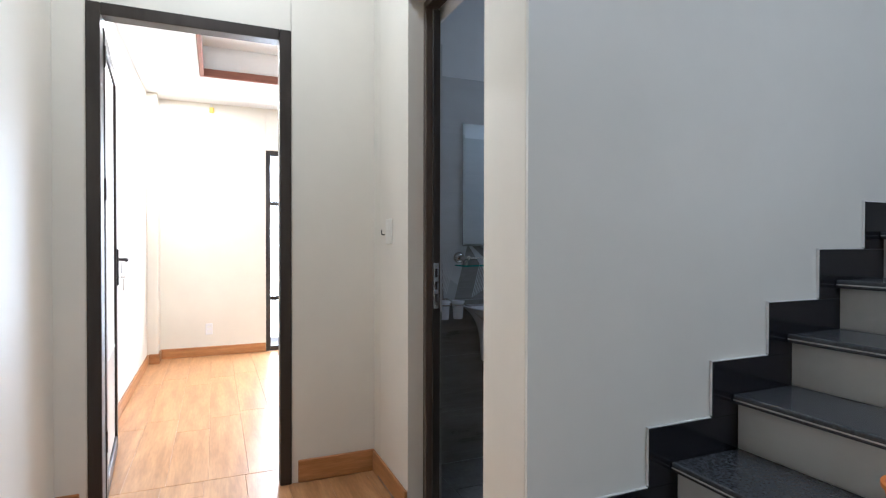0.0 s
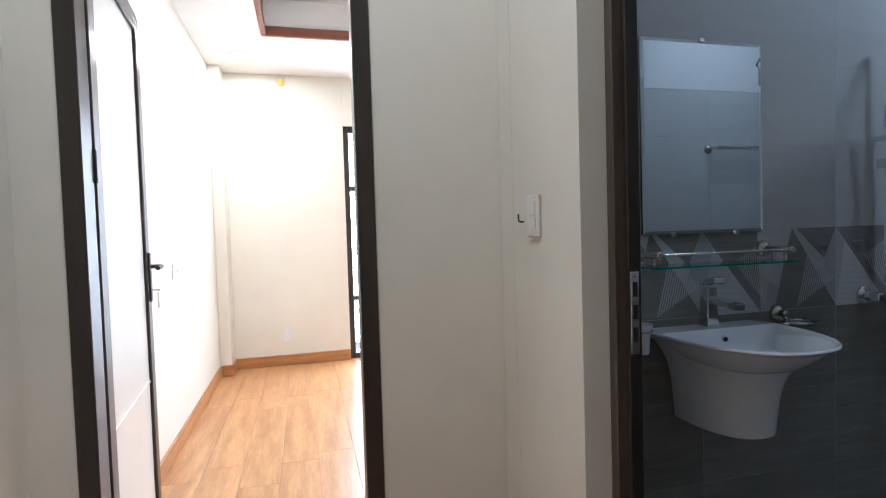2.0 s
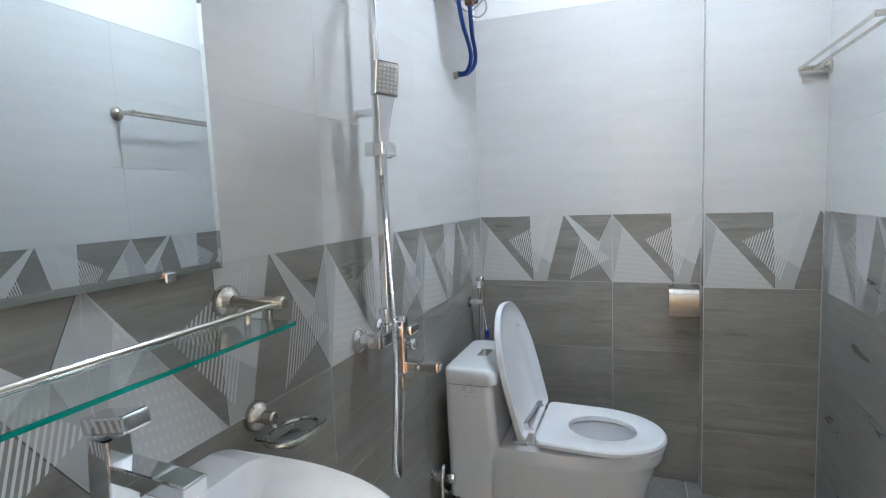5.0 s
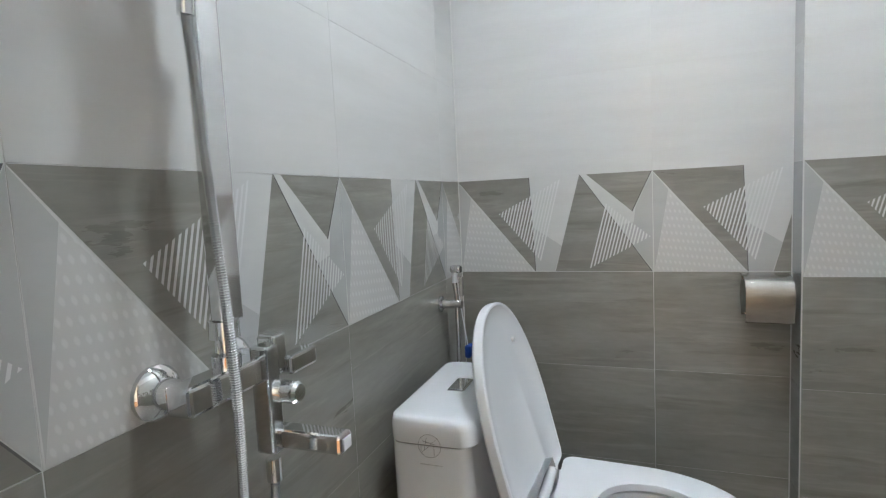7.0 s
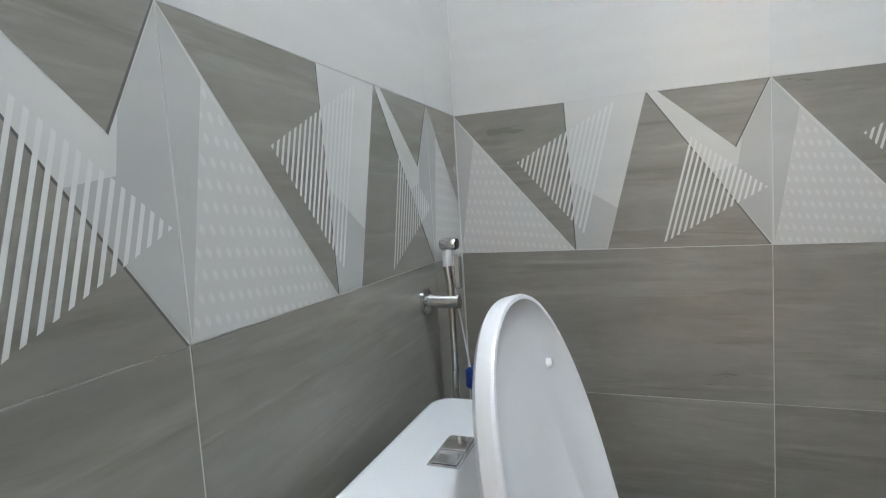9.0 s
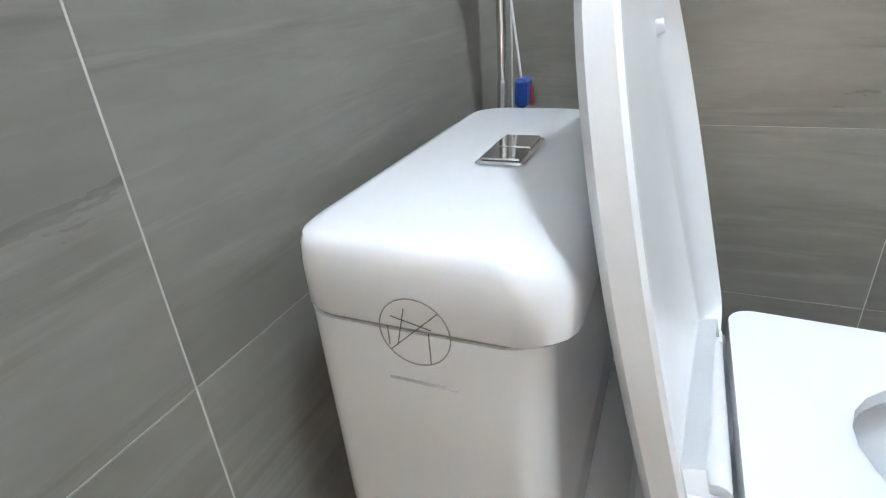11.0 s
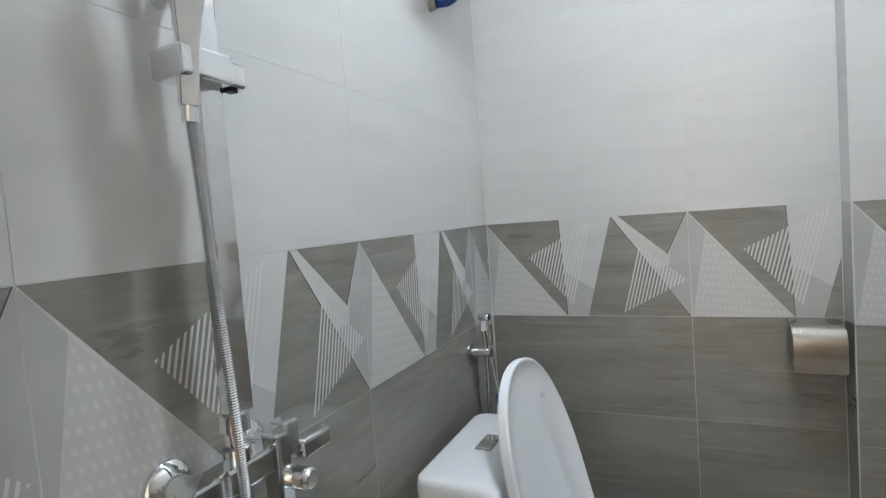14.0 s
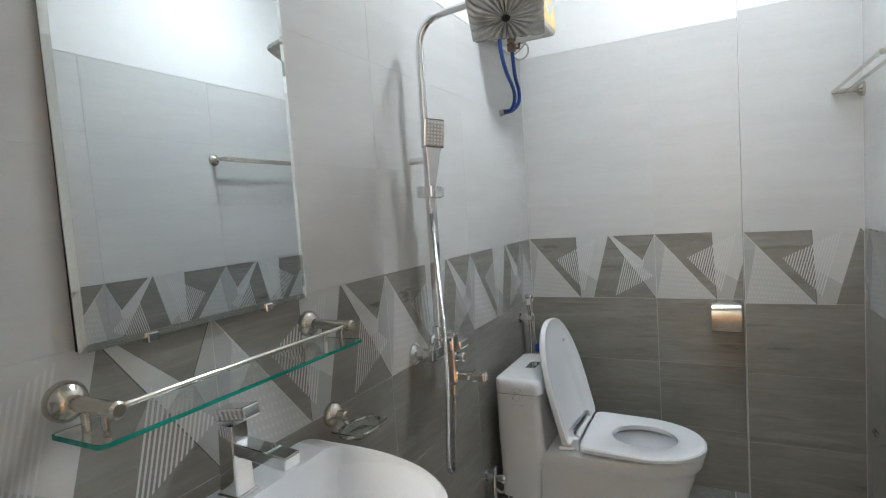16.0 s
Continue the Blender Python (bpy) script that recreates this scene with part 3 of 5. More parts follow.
def orange_bucket():
    x, y, z = 0.020, 1.525, 0.548
    b = thing("plastic_bowl", x, y, z, "round orange plastic bowl standing on a stair tread", "bowl")
    rings = []
    for r, d in ((0.055, 0.0005), (0.060, 0.002), (0.080, 0.10), (0.086, 0.104), (0.086, 0.114), (0.077, 0.114), (0.056, 0.012)):
        rings.append([(x + r * math.cos(a), y + r * math.sin(a), z + d) for a in (2 * math.pi * i / 28 for i in range(28))])
    part("body", loft(rings), ORANGE, b, smooth=True)


staircase()
orange_bucket()


def hall_switch():
    s = thing("light_switch", HX - 0.002, 3.30, 1.21, "white plastic light switch plate on the cream wall", "switch")
    part("plate", box((HX - 0.011, 3.300, 1.205), (HX - 0.001, 3.382, 1.325), 0.004, 2), IVORY, s)
    for z in (1.225, 1.268):
        part("rocker", box((HX - 0.015, 3.314, z), (HX - 0.0115, 3.368, z + 0.036), 0.0015), IVORY, s)
    h = thing("wall_hook", HX - 0.002, 3.43, 1.25, "small dark wire hook in the cream wall", "hook")
    part("hook", sweep(curve([(HX, 3.425, 1.25), (HX - 0.012, 3.425, 1.25), (HX - 0.017, 3.425, 1.255), (HX - 0.018, 3.425, 1.274)]), 0.0026, 8), RUBBER, h, smooth=True)


hall_switch()


def socket(x, y, z, axis, label):
    s = thing("socket", x, y, z, label, "socket")
    if axis == "y":
        part("plate", box((x - 0.035, y - 0.009, z - 0.06), (x + 0.035, y - 0.001, z + 0.06), 0.003), PLASTIC, s)
        for dz in (-0.025, 0.025):
            part("outlet", box((x - 0.017, y - 0.011, z + dz - 0.012), (x + 0.017, y - 0.0095, z + dz + 0.012)), FROST, s)
    else:
        part("plate", box((x + 0.001, y - 0.06, z - 0.045), (x + 0.009, y + 0.06, z + 0.045), 0.003), PLASTIC, s)
        part("rocker", box((x + 0.0095, y - 0.02, z - 0.02), (x + 0.012, y + 0.02, z + 0.02)), FROST, s)
        part("pilot_lamp", box((x + 0.0095, y + 0.03, z - 0.006), (x + 0.0115, y + 0.042, z + 0.006)), RED, s, "small red pilot light")


socket(-1.50, BY, 0.285, "y", "white double socket low on the cream wall")
socket(BXL, 5.35, 1.03, "x", "white switch plate on the bedroom wall")


def downlight(x, y, z):
    d = thing("downlight", x, y, z, "round recessed ceiling downlight, lit warm", "ceiling light", "bedroom downlights")
    part("ring", loft([[(x + r * math.cos(a), y + r * math.sin(a), zz) for a in (2 * math.pi * i / 24 for i in range(24))] for r, zz in ((0.09, z - 0.001), (0.085, z - 0.006), (0.072, z - 0.006), (0.07, z - 0.002))]), PLASTIC, d, smooth=True)
    part("diffuser", loft([[(x + r * math.cos(a), y + r * math.sin(a), zz) for a in (2 * math.pi * i / 24 for i in range(24))] for r, zz in ((0.068, z - 0.003), (0.066, z - 0.005))]), LAMP, d)


downlight(-1.75, 6.55, BC)
downlight(-1.75, 4.9, BC)


def yellow_tag():
    t = thing("yellow_tape", -1.47, BY - 0.012, 2.6, "scrap of yellow tape hanging from a ceiling wire", "tape")
    part("tape", box((-1.49, BY - 0.03, 2.585), (-1.445, BY - 0.014, 2.645), 0.006), TAPE, t)
    part("wire", sweep(curve([(-1.468, BY - 0.02, 2.645), (-1.47, BY - 0.03, 2.67), (-1.48, BY - 0.02, BC)]), 0.003, 6), PLASTIC, t)


yellow_tag()


def round_light(name, x, y, z, label, r=0.12):
    d = thing(name, x, y, z, label, "ceiling light")
    part("body", loft([[(x + q * math.cos(a), y + q * math.sin(a), zz) for a in (2 * math.pi * i / 28 for i in range(28))] for q, zz in ((r, z - 0.001), (r, z - 0.010), (r - 0.012, z - 0.013))]), PLASTIC, d, smooth=True)


bl = thing("ceiling_light", 1.19, 2.78, CEIL, "lit bulb in a white ceiling holder of the bathroom", "ceiling light")
part("holder", sweep([(1.19, 2.78, CEIL), (1.19, 2.78, CEIL - 0.05)], [0.05, 0.025], 20), PLASTIC, bl, smooth=True)
part("bulb_neck", sweep([(1.19, 2.78, CEIL - 0.05), (1.19, 2.78, CEIL - 0.075)], [0.018, 0.022], 20), PLASTIC, bl, smooth=True)
round_light("ceiling_light", -1.40, 2.80, 3.20, "white round ceiling light of the hall", 0.2)
# the disc over the stairs is invented, only to house the stairwell fill
round_light("ceiling_light", 0.35, 0.30, 3.20, "wide white disc added over the unseen stairwell fill light", 0.62)


# ---------------- bathroom things ----------------
def dshape(xc, hw, yf, yb, z, n=44, power=2.3, square=0.25):
    """A ring with a straight back edge at yb and a rounded front at yf."""
    ym = yb - (yb - yf) * square
    ring = []
    for i in range(n):
        a = math.pi * i / (n - 1)
        c, s = math.cos(a), math.sin(a)
        ring.append((xc + hw * math.copysign(abs(c) ** (2 / power), c), ym - (ym - yf) * abs(s) ** (2 / power), z))
    m = 6
    r = min(0.03, (yb - ym) * 0.8)
    for cx, a0 in ((xc - hw + r, math.pi), (xc + hw - r, math.pi / 2)):
        for i in range(m):
            a = a0 - (math.pi / 2) * i / (m - 1)
            ring.append((cx + r * math.cos(a), yb - r + r * math.sin(a), z))
    return ring


def ellipse(xc, hw, yf, yb, z):
    """A ring of the same count and order as dshape's."""
    ym, h = (yf + yb) / 2, (yb - yf) / 2
    turns = [math.pi * i / 43 for i in range(44)] + [math.pi * (1 + (i + 1) / 13) for i in range(12)]
    return [(xc + hw * math.cos(a), ym - h * math.sin(a), z) for a in turns]


def rounded(x0, x1, y0, y1, r, z, m=6):
    ring = []
    for cx, cy, a0 in ((x1 - r, y1 - r, 0), (x0 + r, y1 - r, 90), (x0 + r, y0 + r, 180), (x1 - r, y0 + r, 270)):
        for i in range(m):
            a = radians(a0 + 90 * i / (m - 1))
            ring.append((cx + r * math.cos(a), cy + r * math.sin(a), z))
    return ring


def disc_rings(c, axis, profile, n=24):
    """Rings round an axis ('x', 'y' or 'z') through c; profile: (radius, distance along)."""
    out = []
    for r, d in profile:
        ring = []
        for i in range(n):
            a = 2 * math.pi * i / n
            u, v = r * math.cos(a), r * math.sin(a)
            ring.append({"y": (c[0] + u, c[1] + d, c[2] + v), "x": (c[0] + d, c[1] + u, c[2] + v), "z": (c[0] + u, c[1] + v, c[2] + d)}[axis])
        out.append(ring)
    return out


YT = YM  # face of the tiles on the mirror wall


def wall_mirror():
    x0, x1, z0, z1 = -0.205, 0.287, 1.193, 1.858
    m = thing("wall_mirror", 0.04, YT - 0.004, z0, "large rectangular mirror with bright slanted edge above the basin", "mirror")
    part("backing", box((x0 + 0.003, YT - 0.004, z0 + 0.003), (x1 - 0.003, YT - 0.0005, z1 - 0.003)), RUBBER, m)
    b = 0.012

    def plane(inset, y):  # the lower edge stands 7 mm further off the wall
        return [(x, YT + y - 0.007 * (z1 - z) / (z1 - z0), z) for x, z in ((x0 + inset, z0 + inset), (x1 - inset, z0 + inset), (x1 - inset, z1 - inset), (x0 + inset, z1 - inset))]
    part("bevel", loft([plane(0, -0.005), plane(0, -0.007), plane(b, -0.009)], cap1=False), MIRROR_EDGE, m, "bright bevelled edge")
    part("glass", loft([plane(b, -0.0092), plane(b, -0.0094)]), MIRROR, m)
    for x, z, s in ((0.04, z1, 1), (-0.09, z0, -1), (0.17, z0, -1)):
        part("clip", box((x - 0.010, YT - (0.013 if s > 0 else 0.020), z - 0.008), (x + 0.010, YT - 0.0005, z + 0.008), 0.002), CHROME, m)


def glass_shelf():
    s = thing("glass_shelf", 0.04, YT, 1.09, "clear glass shelf with a steel guard rail under the mirror", "shelf")
    zr, zg, yf = 1.130, 1.092, YT - 0.120
    for x in (-0.225, 0.297):
        f = part("flange", loft(disc_rings((x, YT, zr), "y", ((0.030, -0.0005), (0.030, -0.010), (0.024, -0.018), (0.012, -0.024), (0.012, -0.03)))), STEEL, s, "polished nickel wall flange", smooth=True)
        part("arm", sweep([(x, YT - 0.025, zr), (x, yf, zr)], 0.0115, 16), STEEL, s, smooth=True)
        part("cap", loft(disc_rings((x, yf, zr), "y", ((0.0125, 0.002), (0.0125, -0.008), (0.009, -0.011)))), STEEL, s, smooth=True)
        for y in (YT - 0.05, YT - 0.098):
            part("clamp", sweep([(x, y, zr - 0.011), (x, y, zg - 0.006)], 0.006, 12), STEEL, s, smooth=True)
    part("rail", sweep([(-0.225, yf + 0.006, zr), (0.297, yf + 0.006, zr)], 0.0045, 12), STEEL, s, "thin steel guard rail", smooth=True)
    bm = loft([rounded(-0.252, 0.330, YT - 0.129, YT - 0.012, 0.012, z) for z in (zg - 0.0055, zg + 0.0005)])
    p = part("glass_plate", bm, GLASS, s, "clear glass plate")
    p.visible_shadow = False
    inner, outer = [rounded(a, b, c, d, 0.012, 0) for a, b, c, d in ((-0.253, 0.331, YT - 0.130, YT - 0.011), (-0.2545, 0.3325, YT - 0.1315, YT - 0.0095))]
    rings = [[(x, y, zg - 0.0055) for x, y, z in inner], [(x, y, zg - 0.0055) for x, y, z in outer], [(x, y, zg + 0.0005) for x, y, z in outer], [(x, y, zg + 0.0005) for x, y, z in inner]]
    rings.append(rings[0])
    part("edge", loft(rings, cap0=False, cap1=False), GLASS_EDGE, s, "green polished glass edge")


def wash_basin():
    xc, top = 0.025, 0.872
    b = thing("wash_basin", xc, YT, 0.556, "white ceramic half-pedestal wash basin hung on the wall", "basin")
    rings = [dshape(xc, 0.092, 3.262, YT - 0.001, 0.556), dshape(xc, 0.112, 3.240, YT - 0.001, 0.559)]
    for k in range(17):
        f = k / 16
        g = f ** 3.8
        rings.append(dshape(xc, 0.124 + 0.115 * g + 0.030 * f * (1 - f), 3.224 - 0.179 * g - 0.04 * f * (1 - f), YT - 0.001, 0.568 + 0.300 * f))
    rings += [dshape(xc, 0.2385, 3.0465, YT - 0.001, top), dshape(xc, 0.236, 3.050, YT - 0.003, top + 0.002), dshape(xc, 0.230, 3.058, YT - 0.083, top), dshape(xc, 0.222, 3.068, YT - 0.088, top - 0.010),
              dshape(xc, 0.205, 3.092, YT - 0.096, top - 0.035), dshape(xc, 0.170, 3.135, YT - 0.112, top - 0.072), dshape(xc, 0.11, 3.19, YT - 0.15, top - 0.100), dshape(xc, 0.03, 3.265, YT - 0.21, top - 0.108)]
    part("bowl", loft(rings), CERAMIC, b, smooth=True)
    part("drain", loft(disc_rings((xc, 3.275, top - 0.105), "z", ((0.030, -0.002), (0.030, 0.003), (0.022, 0.005), (0.020, 0.001)))), CHROME, b, "chrome pop-up drain", smooth=True)
    o = part("overflow", loft(disc_rings((xc + 0.02, YT - 0.094, top - 0.035), "y", ((0.014, 0.006), (0.014, -0.004), (0.009, -0.005)))), CHROME, b, "chrome overflow ring", smooth=True)
    part("overflow_hole", loft(disc_rings((xc + 0.02, YT - 0.100, top - 0.035), "y", ((0.0085, 0.0), (0.0085, -0.0006)))), RUBBER, o)


def basin_tap():
    x, y, z = 0.02, YT - 0.052, 0.8745
    t = thing("basin_tap", x, y, z, "square chrome mixer tap on the wash basin", "tap")
    part("base", box((x - 0.026, y - 0.026, z), (x + 0.026, y + 0.026, z + 0.008), 0.002), CHROME, t)
    part("body", loft([rounded(x - a, x + a, y - a, y + a, 0.005, zz) for a, zz in ((0.023, z + 0.008), (0.021, z + 0.05), (0.019, z + 0.135))]), CHROME, t, smooth=True)
    bm = box((x - 0.019, y - 0.14, z + 0.083), (x + 0.019, y - 0.018, z + 0.107), 0.003, 2)
    bmesh.ops.rotate(bm, verts=bm.verts, cent=(x, y, z + 0.095), matrix=Matrix.Rotation(radians(5), 3, "X"))
    sp = part("spout", bm, CHROME, t)
    part("aerator", sweep([(x, y - 0.125, z + 0.074), (x, y - 0.125, z + 0.088)], 0.011, 14), STEEL, sp, smooth=True)
    bm = box((x - 0.020, y - 0.055, z + 0.142), (x + 0.020, y + 0.024, z + 0.166), 0.004, 2)
    bmesh.ops.rotate(bm, verts=bm.verts, cent=(x, y, z + 0.15), matrix=Matrix.Rotation(radians(-9), 3, "X"))
    part("lever", bm, CHROME, t)


def soap_dish():
    x, z = 0.356, 0.893
    s = thing("soap_dish", x, YT, z, "glass soap dish in a nickel wall holder", "soap dish")
    part("flange", loft(disc_rings((x, YT, z), "y", ((0.030, -0.0005), (0.030, -0.010), (0.024, -0.018), (0.013, -0.024), (0.013, -0.045), (0.010, -0.048)))), STEEL, s, "polished nickel wall flange", smooth=True)
    part("ring", sweep([(x + 0.055 * math.cos(a) * 1.15, YT - 0.085 + 0.040 * math.sin(a), z - 0.022) for a in (2 * math.pi * i / 32 for i in range(33))], 0.004, 8), STEEL, s, smooth=True)
    part("post", sweep([(x, YT - 0.038, z - 0.004), (x, YT - 0.046, z - 0.022)], 0.006, 10), STEEL, s, smooth=True)
    rings = [rounded(x - a, x + a, YT - 0.085 - b, YT - 0.085 + b, 0.015, zz) for a, b, zz in ((0.040, 0.026, z - 0.036), (0.056, 0.038, z - 0.020), (0.064, 0.043, z - 0.016), (0.062, 0.041, z - 0.014), (0.052, 0.034, z - 0.019), (0.038, 0.024, z - 0.032))]
    part("dish", loft(rings), GLASS, s, "clear moulded glass dish", smooth=True).visible_shadow = False


def cup_holder():
    z = 0.885
    s = thing("cup_holder", -0.302, YT, z, "nickel wall holder for two toothbrush cups", "holder")
    part("flange", loft(disc_rings((-0.302, YT, z), "y", ((0.028, -0.0005), (0.028, -0.010), (0.022, -0.018), (0.011, -0.024), (0.011, -0.04)))), STEEL, s, smooth=True)
    for i, x in enumerate((-0.342, -0.262)):
        part("ring", sweep([(x + 0.033 * math.cos(a), YT - 0.075 + 0.033 * math.sin(a), z) for a in (2 * math.pi * k / 24 for k in range(25))], 0.0035, 8), STEEL, s, smooth=True)
        c = thing("toothbrush_cup", x, YT - 0.075, z - 0.06, "white plastic toothbrush cup in a wall ring", "cup", "cups in the wall holder")
        prof = ((0.022, -0.075), (0.025, -0.073), (0.031, 0.006), (0.036, 0.012), (0.036, 0.022), (0.032, 0.022), (0.024, -0.06))
        part("cup", loft(disc_rings((x, YT - 0.075, z), "z", prof)), PLASTIC, c, smooth=True)


def shower():
    x, yp = 0.83, YT - 0.060
    s = thing("shower_column", x, YT, 0.93, "chrome shower column with square hand shower and mixer", "shower")
    zm = 0.931
    part("mixer_body", box((0.748, yp - 0.019, zm - 0.018), (0.925, yp + 0.019, zm + 0.018), 0.005, 2), CHROME, s)
    for fx in (0.772, 0.902):
        part("wall_flange", loft(disc_rings((fx, YT, zm), "y", ((0.034, -0.0005), (0.034, -0.007), (0.028, -0.014), (0.019, -0.018), (0.018, -0.045)))), CHROME, s, smooth=True)
    xv = 0.888
    part("valve_body", box((xv - 0.013, yp - 0.026, zm - 0.120), (xv + 0.013, yp + 0.004, zm + 0.030), 0.004, 2), CHROME, s)
    sp = part("spout", box((xv - 0.003, yp - 0.122, zm - 0.114), (xv + 0.029, yp - 0.005, zm - 0.088), 0.005, 2), CHROME, s)
    part("aerator", box((xv + 0.003, yp - 0.1245, zm - 0.110), (xv + 0.023, yp - 0.1223, zm - 0.093), 0.001), PLASTIC, sp, "pale outlet insert")
    kn = part("diverter_knob", loft(disc_rings((xv + 0.022, yp - 0.018, zm - 0.042), "y", ((0.012, 0.004), (0.016, -0.002), (0.016, -0.026), (0.012, -0.030)))), CHROME, s, smooth=True)
    part("knob_face", loft(disc_rings((xv + 0.022, yp - 0.048, zm - 0.042), "y", ((0.011, -0.0002), (0.011, -0.0015)))), STEEL, kn, smooth=True)
    part("lever", box((xv + 0.008, yp - 0.022, zm - 0.012), (xv + 0.036, yp + 0.008, zm + 0.040), 0.004, 2), CHROME, s)
    part("lever_arm", box((xv + 0.034, yp - 0.030, zm - 0.023), (xv + 0.098, yp - 0.004, zm + 0.005), 0.005, 2), CHROME, s)
    part("soap_tray", loft([rounded(xv - 0.030 - a, xv + 0.060 + a, yp - 0.105 - a, yp - 0.010 + a, 0.02, z) for a, z in ((0.0, zm + 0.0405), (0.006, zm + 0.0425), (0.006, zm + 0.0465), (0.0, zm + 0.0455))]), CLEAR, s, "clear little tray over the mixer").visible_shadow = False
    part("outlet", loft(disc_rings((x, yp, zm + 0.018), "z", ((0.018, 0.0), (0.018, 0.016), (0.013, 0.020), (0.013, 0.036), (0.019, 0.038), (0.019, 0.06), (0.013, 0.062)))), CHROME, s, smooth=True)
    # riser bar and overhead arm
    part("riser_bar", box((x - 0.013, yp - 0.012, zm + 0.075), (x + 0.024, yp + 0.009, 1.56), 0.003, 2), CHROME, s)
    arm = curve([(x, yp, 1.555), (x, yp, 1.70), (x, yp, 1.86), (x, yp - 0.012, 1.915), (x, yp - 0.05, 1.948), (x, yp - 0.12, 1.958), (x - 0.012, yp - 0.26, 1.963)], 10)
    part("overhead_arm", sweep(arm, 0.0115, 14), CHROME, s, smooth=True)
    part("wall_bracket", sweep([(x, YT - 0.001, 1.53), (x, yp + 0.008, 1.53)], 0.011, 12), CHROME, s, smooth=True)
    # overhead rose, still in its plastic film
    cx, cy, cz = 0.796, 3.147, 1.915

    def lean(bm):
        m = Matrix.Rotation(-1.287, 3, "Z") @ Matrix.Rotation(-0.477, 3, "X")
        bmesh.ops.rotate(bm, verts=bm.verts, cent=(cx, cy, cz), matrix=m)
        return bm
    rose = part("overhead_rose", lean(box((cx - 0.10, cy - 0.10, cz - 0.006), (cx + 0.10, cy + 0.10, cz + 0.006), 0.003)), CHROME, s)
    part("rose_joint", lean(loft(disc_rings((cx, cy, cz + 0.006), "z", ((0.024, 0.0), (0.020, 0.018), (0.014, 0.028), (0.014, 0.054))))), CHROME, s, smooth=True)
    rnd = random.Random(5)
    rows = []
    n = 96
    for f in (0.06, 0.2, 0.4, 0.6, 0.8, 1.0):
        ring = []
        for i in range(n):
            a = 2 * math.pi * i / n
            k = 1 / max(abs(math.cos(a)), abs(math.sin(a)))
            r = 0.104 * k * f if f > 0.9 else 0.104 * f * (1 + (k - 1) * f)
            d = ((0.0 if i % 4 == 0 else 0.015) + rnd.uniform(0, 0.004)) * (0.3 if f > 0.9 else 1) + 0.016 * (1 - f)
            ring.append((cx + r * math.cos(a), cy + r * math.sin(a), cz - 0.008 - d))
        rows.append(ring)
    rows.append([(p[0], p[1], cz + 0.008) for p in rows[-1]])
    part("film", lean(loft(rows, cap1=False)), FILM, rose, "crinkled plastic film gathered under the rose")
    part("film_knot", lean(loft(disc_rings((cx, cy, cz - 0.026), "z", ((0.012, 0.0), (0.016, -0.008), (0.010, -0.018)), 10))), RUBBER, rose, "dark gathered knot of the film")
    # slider and hand shower
    zs = 1.43
    sl = part("slider", box((x - 0.058, yp - 0.040, zs - 0.018), (x + 0.016, yp + 0.013, zs + 0.018), 0.004, 2), CHROME, s)
    part("slider_knob", box((x + 0.0165, yp - 0.030, zs - 0.015), (x + 0.046, yp + 0.002, zs + 0.015), 0.003), CHROME, sl)
    part("knob_screw", box((x + 0.026, yp - 0.020, zs - 0.019), (x + 0.040, yp - 0.008, zs - 0.0155)), RUBBER, sl)
    hx, hy = x - 0.042, yp - 0.030

    def tilt(bm):
        bmesh.ops.rotate(bm, verts=bm.verts, cent=(hx, hy, zs), matrix=Matrix.Rotation(radians(6), 3, "Y") @ Matrix.Rotation(radians(-37), 3, "Z") @ Matrix.Rotation(radians(5), 3, "X"))
        return bm
    hand = part("hand_shower", tilt(loft([rounded(hx - a, hx + a, hy - 0.010, hy + 0.012, 0.004, z) for a, z in ((0.011, zs - 0.05), (0.013, zs + 0.02), (0.021, zs + 0.10), (0.026, zs + 0.133))])), CHROME, s)
    head = part("shower_head", tilt(box((hx - 0.034, hy - 0.014, zs + 0.130), (hx + 0.034, hy + 0.014, zs + 0.216), 0.005, 2)), CHROME, s)
    part("spray_face", tilt(box((hx - 0.030, hy - 0.0165, zs + 0.135), (hx + 0.030, hy - 0.0142, zs + 0.211), 0.001)), SPRAY, head, "grey rubber spray face")
    for i in range(7):
        z = zs + 0.139 + i * 0.0102
        for c in range(5):
            a = hx - 0.0255 + c * 0.0108
            part("nozzle", tilt(box((a, hy - 0.0190, z), (a + 0.0065, hy - 0.0167, z + 0.0055), 0.0008)), PLASTIC, head, "pale rubber nozzle")
    # ribbed hose from the hand shower in a long loop to the valve
    z0 = zs - 0.055
    hose = curve([(hx, hy + 0.006, z0), (hx + 0.008, hy + 0.002, 1.18), (hx + 0.016, hy - 0.004, 0.94), (hx + 0.024, yp - 0.022, 0.72), (hx + 0.040, yp - 0.004, 0.56),
                  (x + 0.032, yp, 0.512), (x + 0.046, yp, 0.54), (x + 0.055, yp - 0.004, 0.66), (xv, yp - 0.012, 0.765), (xv, yp - 0.012, zm - 0.132)], 150)
    part("hose", sweep(hose, [0.0051 + 0.0016 * (i % 2) for i in range(len(hose))], 10), HOSE, s, "ribbed flexible chrome hose")
    part("hose_nut", sweep([(hx, hy + 0.006, z0 - 0.012), (hx, hy + 0.004, zs - 0.045)], 0.0095, 12), CHROME, s, smooth=True)
    part("hose_nut", sweep([(xv, yp - 0.012, zm - 0.162), (xv, yp - 0.012, zm - 0.130)], 0.0105, 12), CHROME, s, smooth=True)


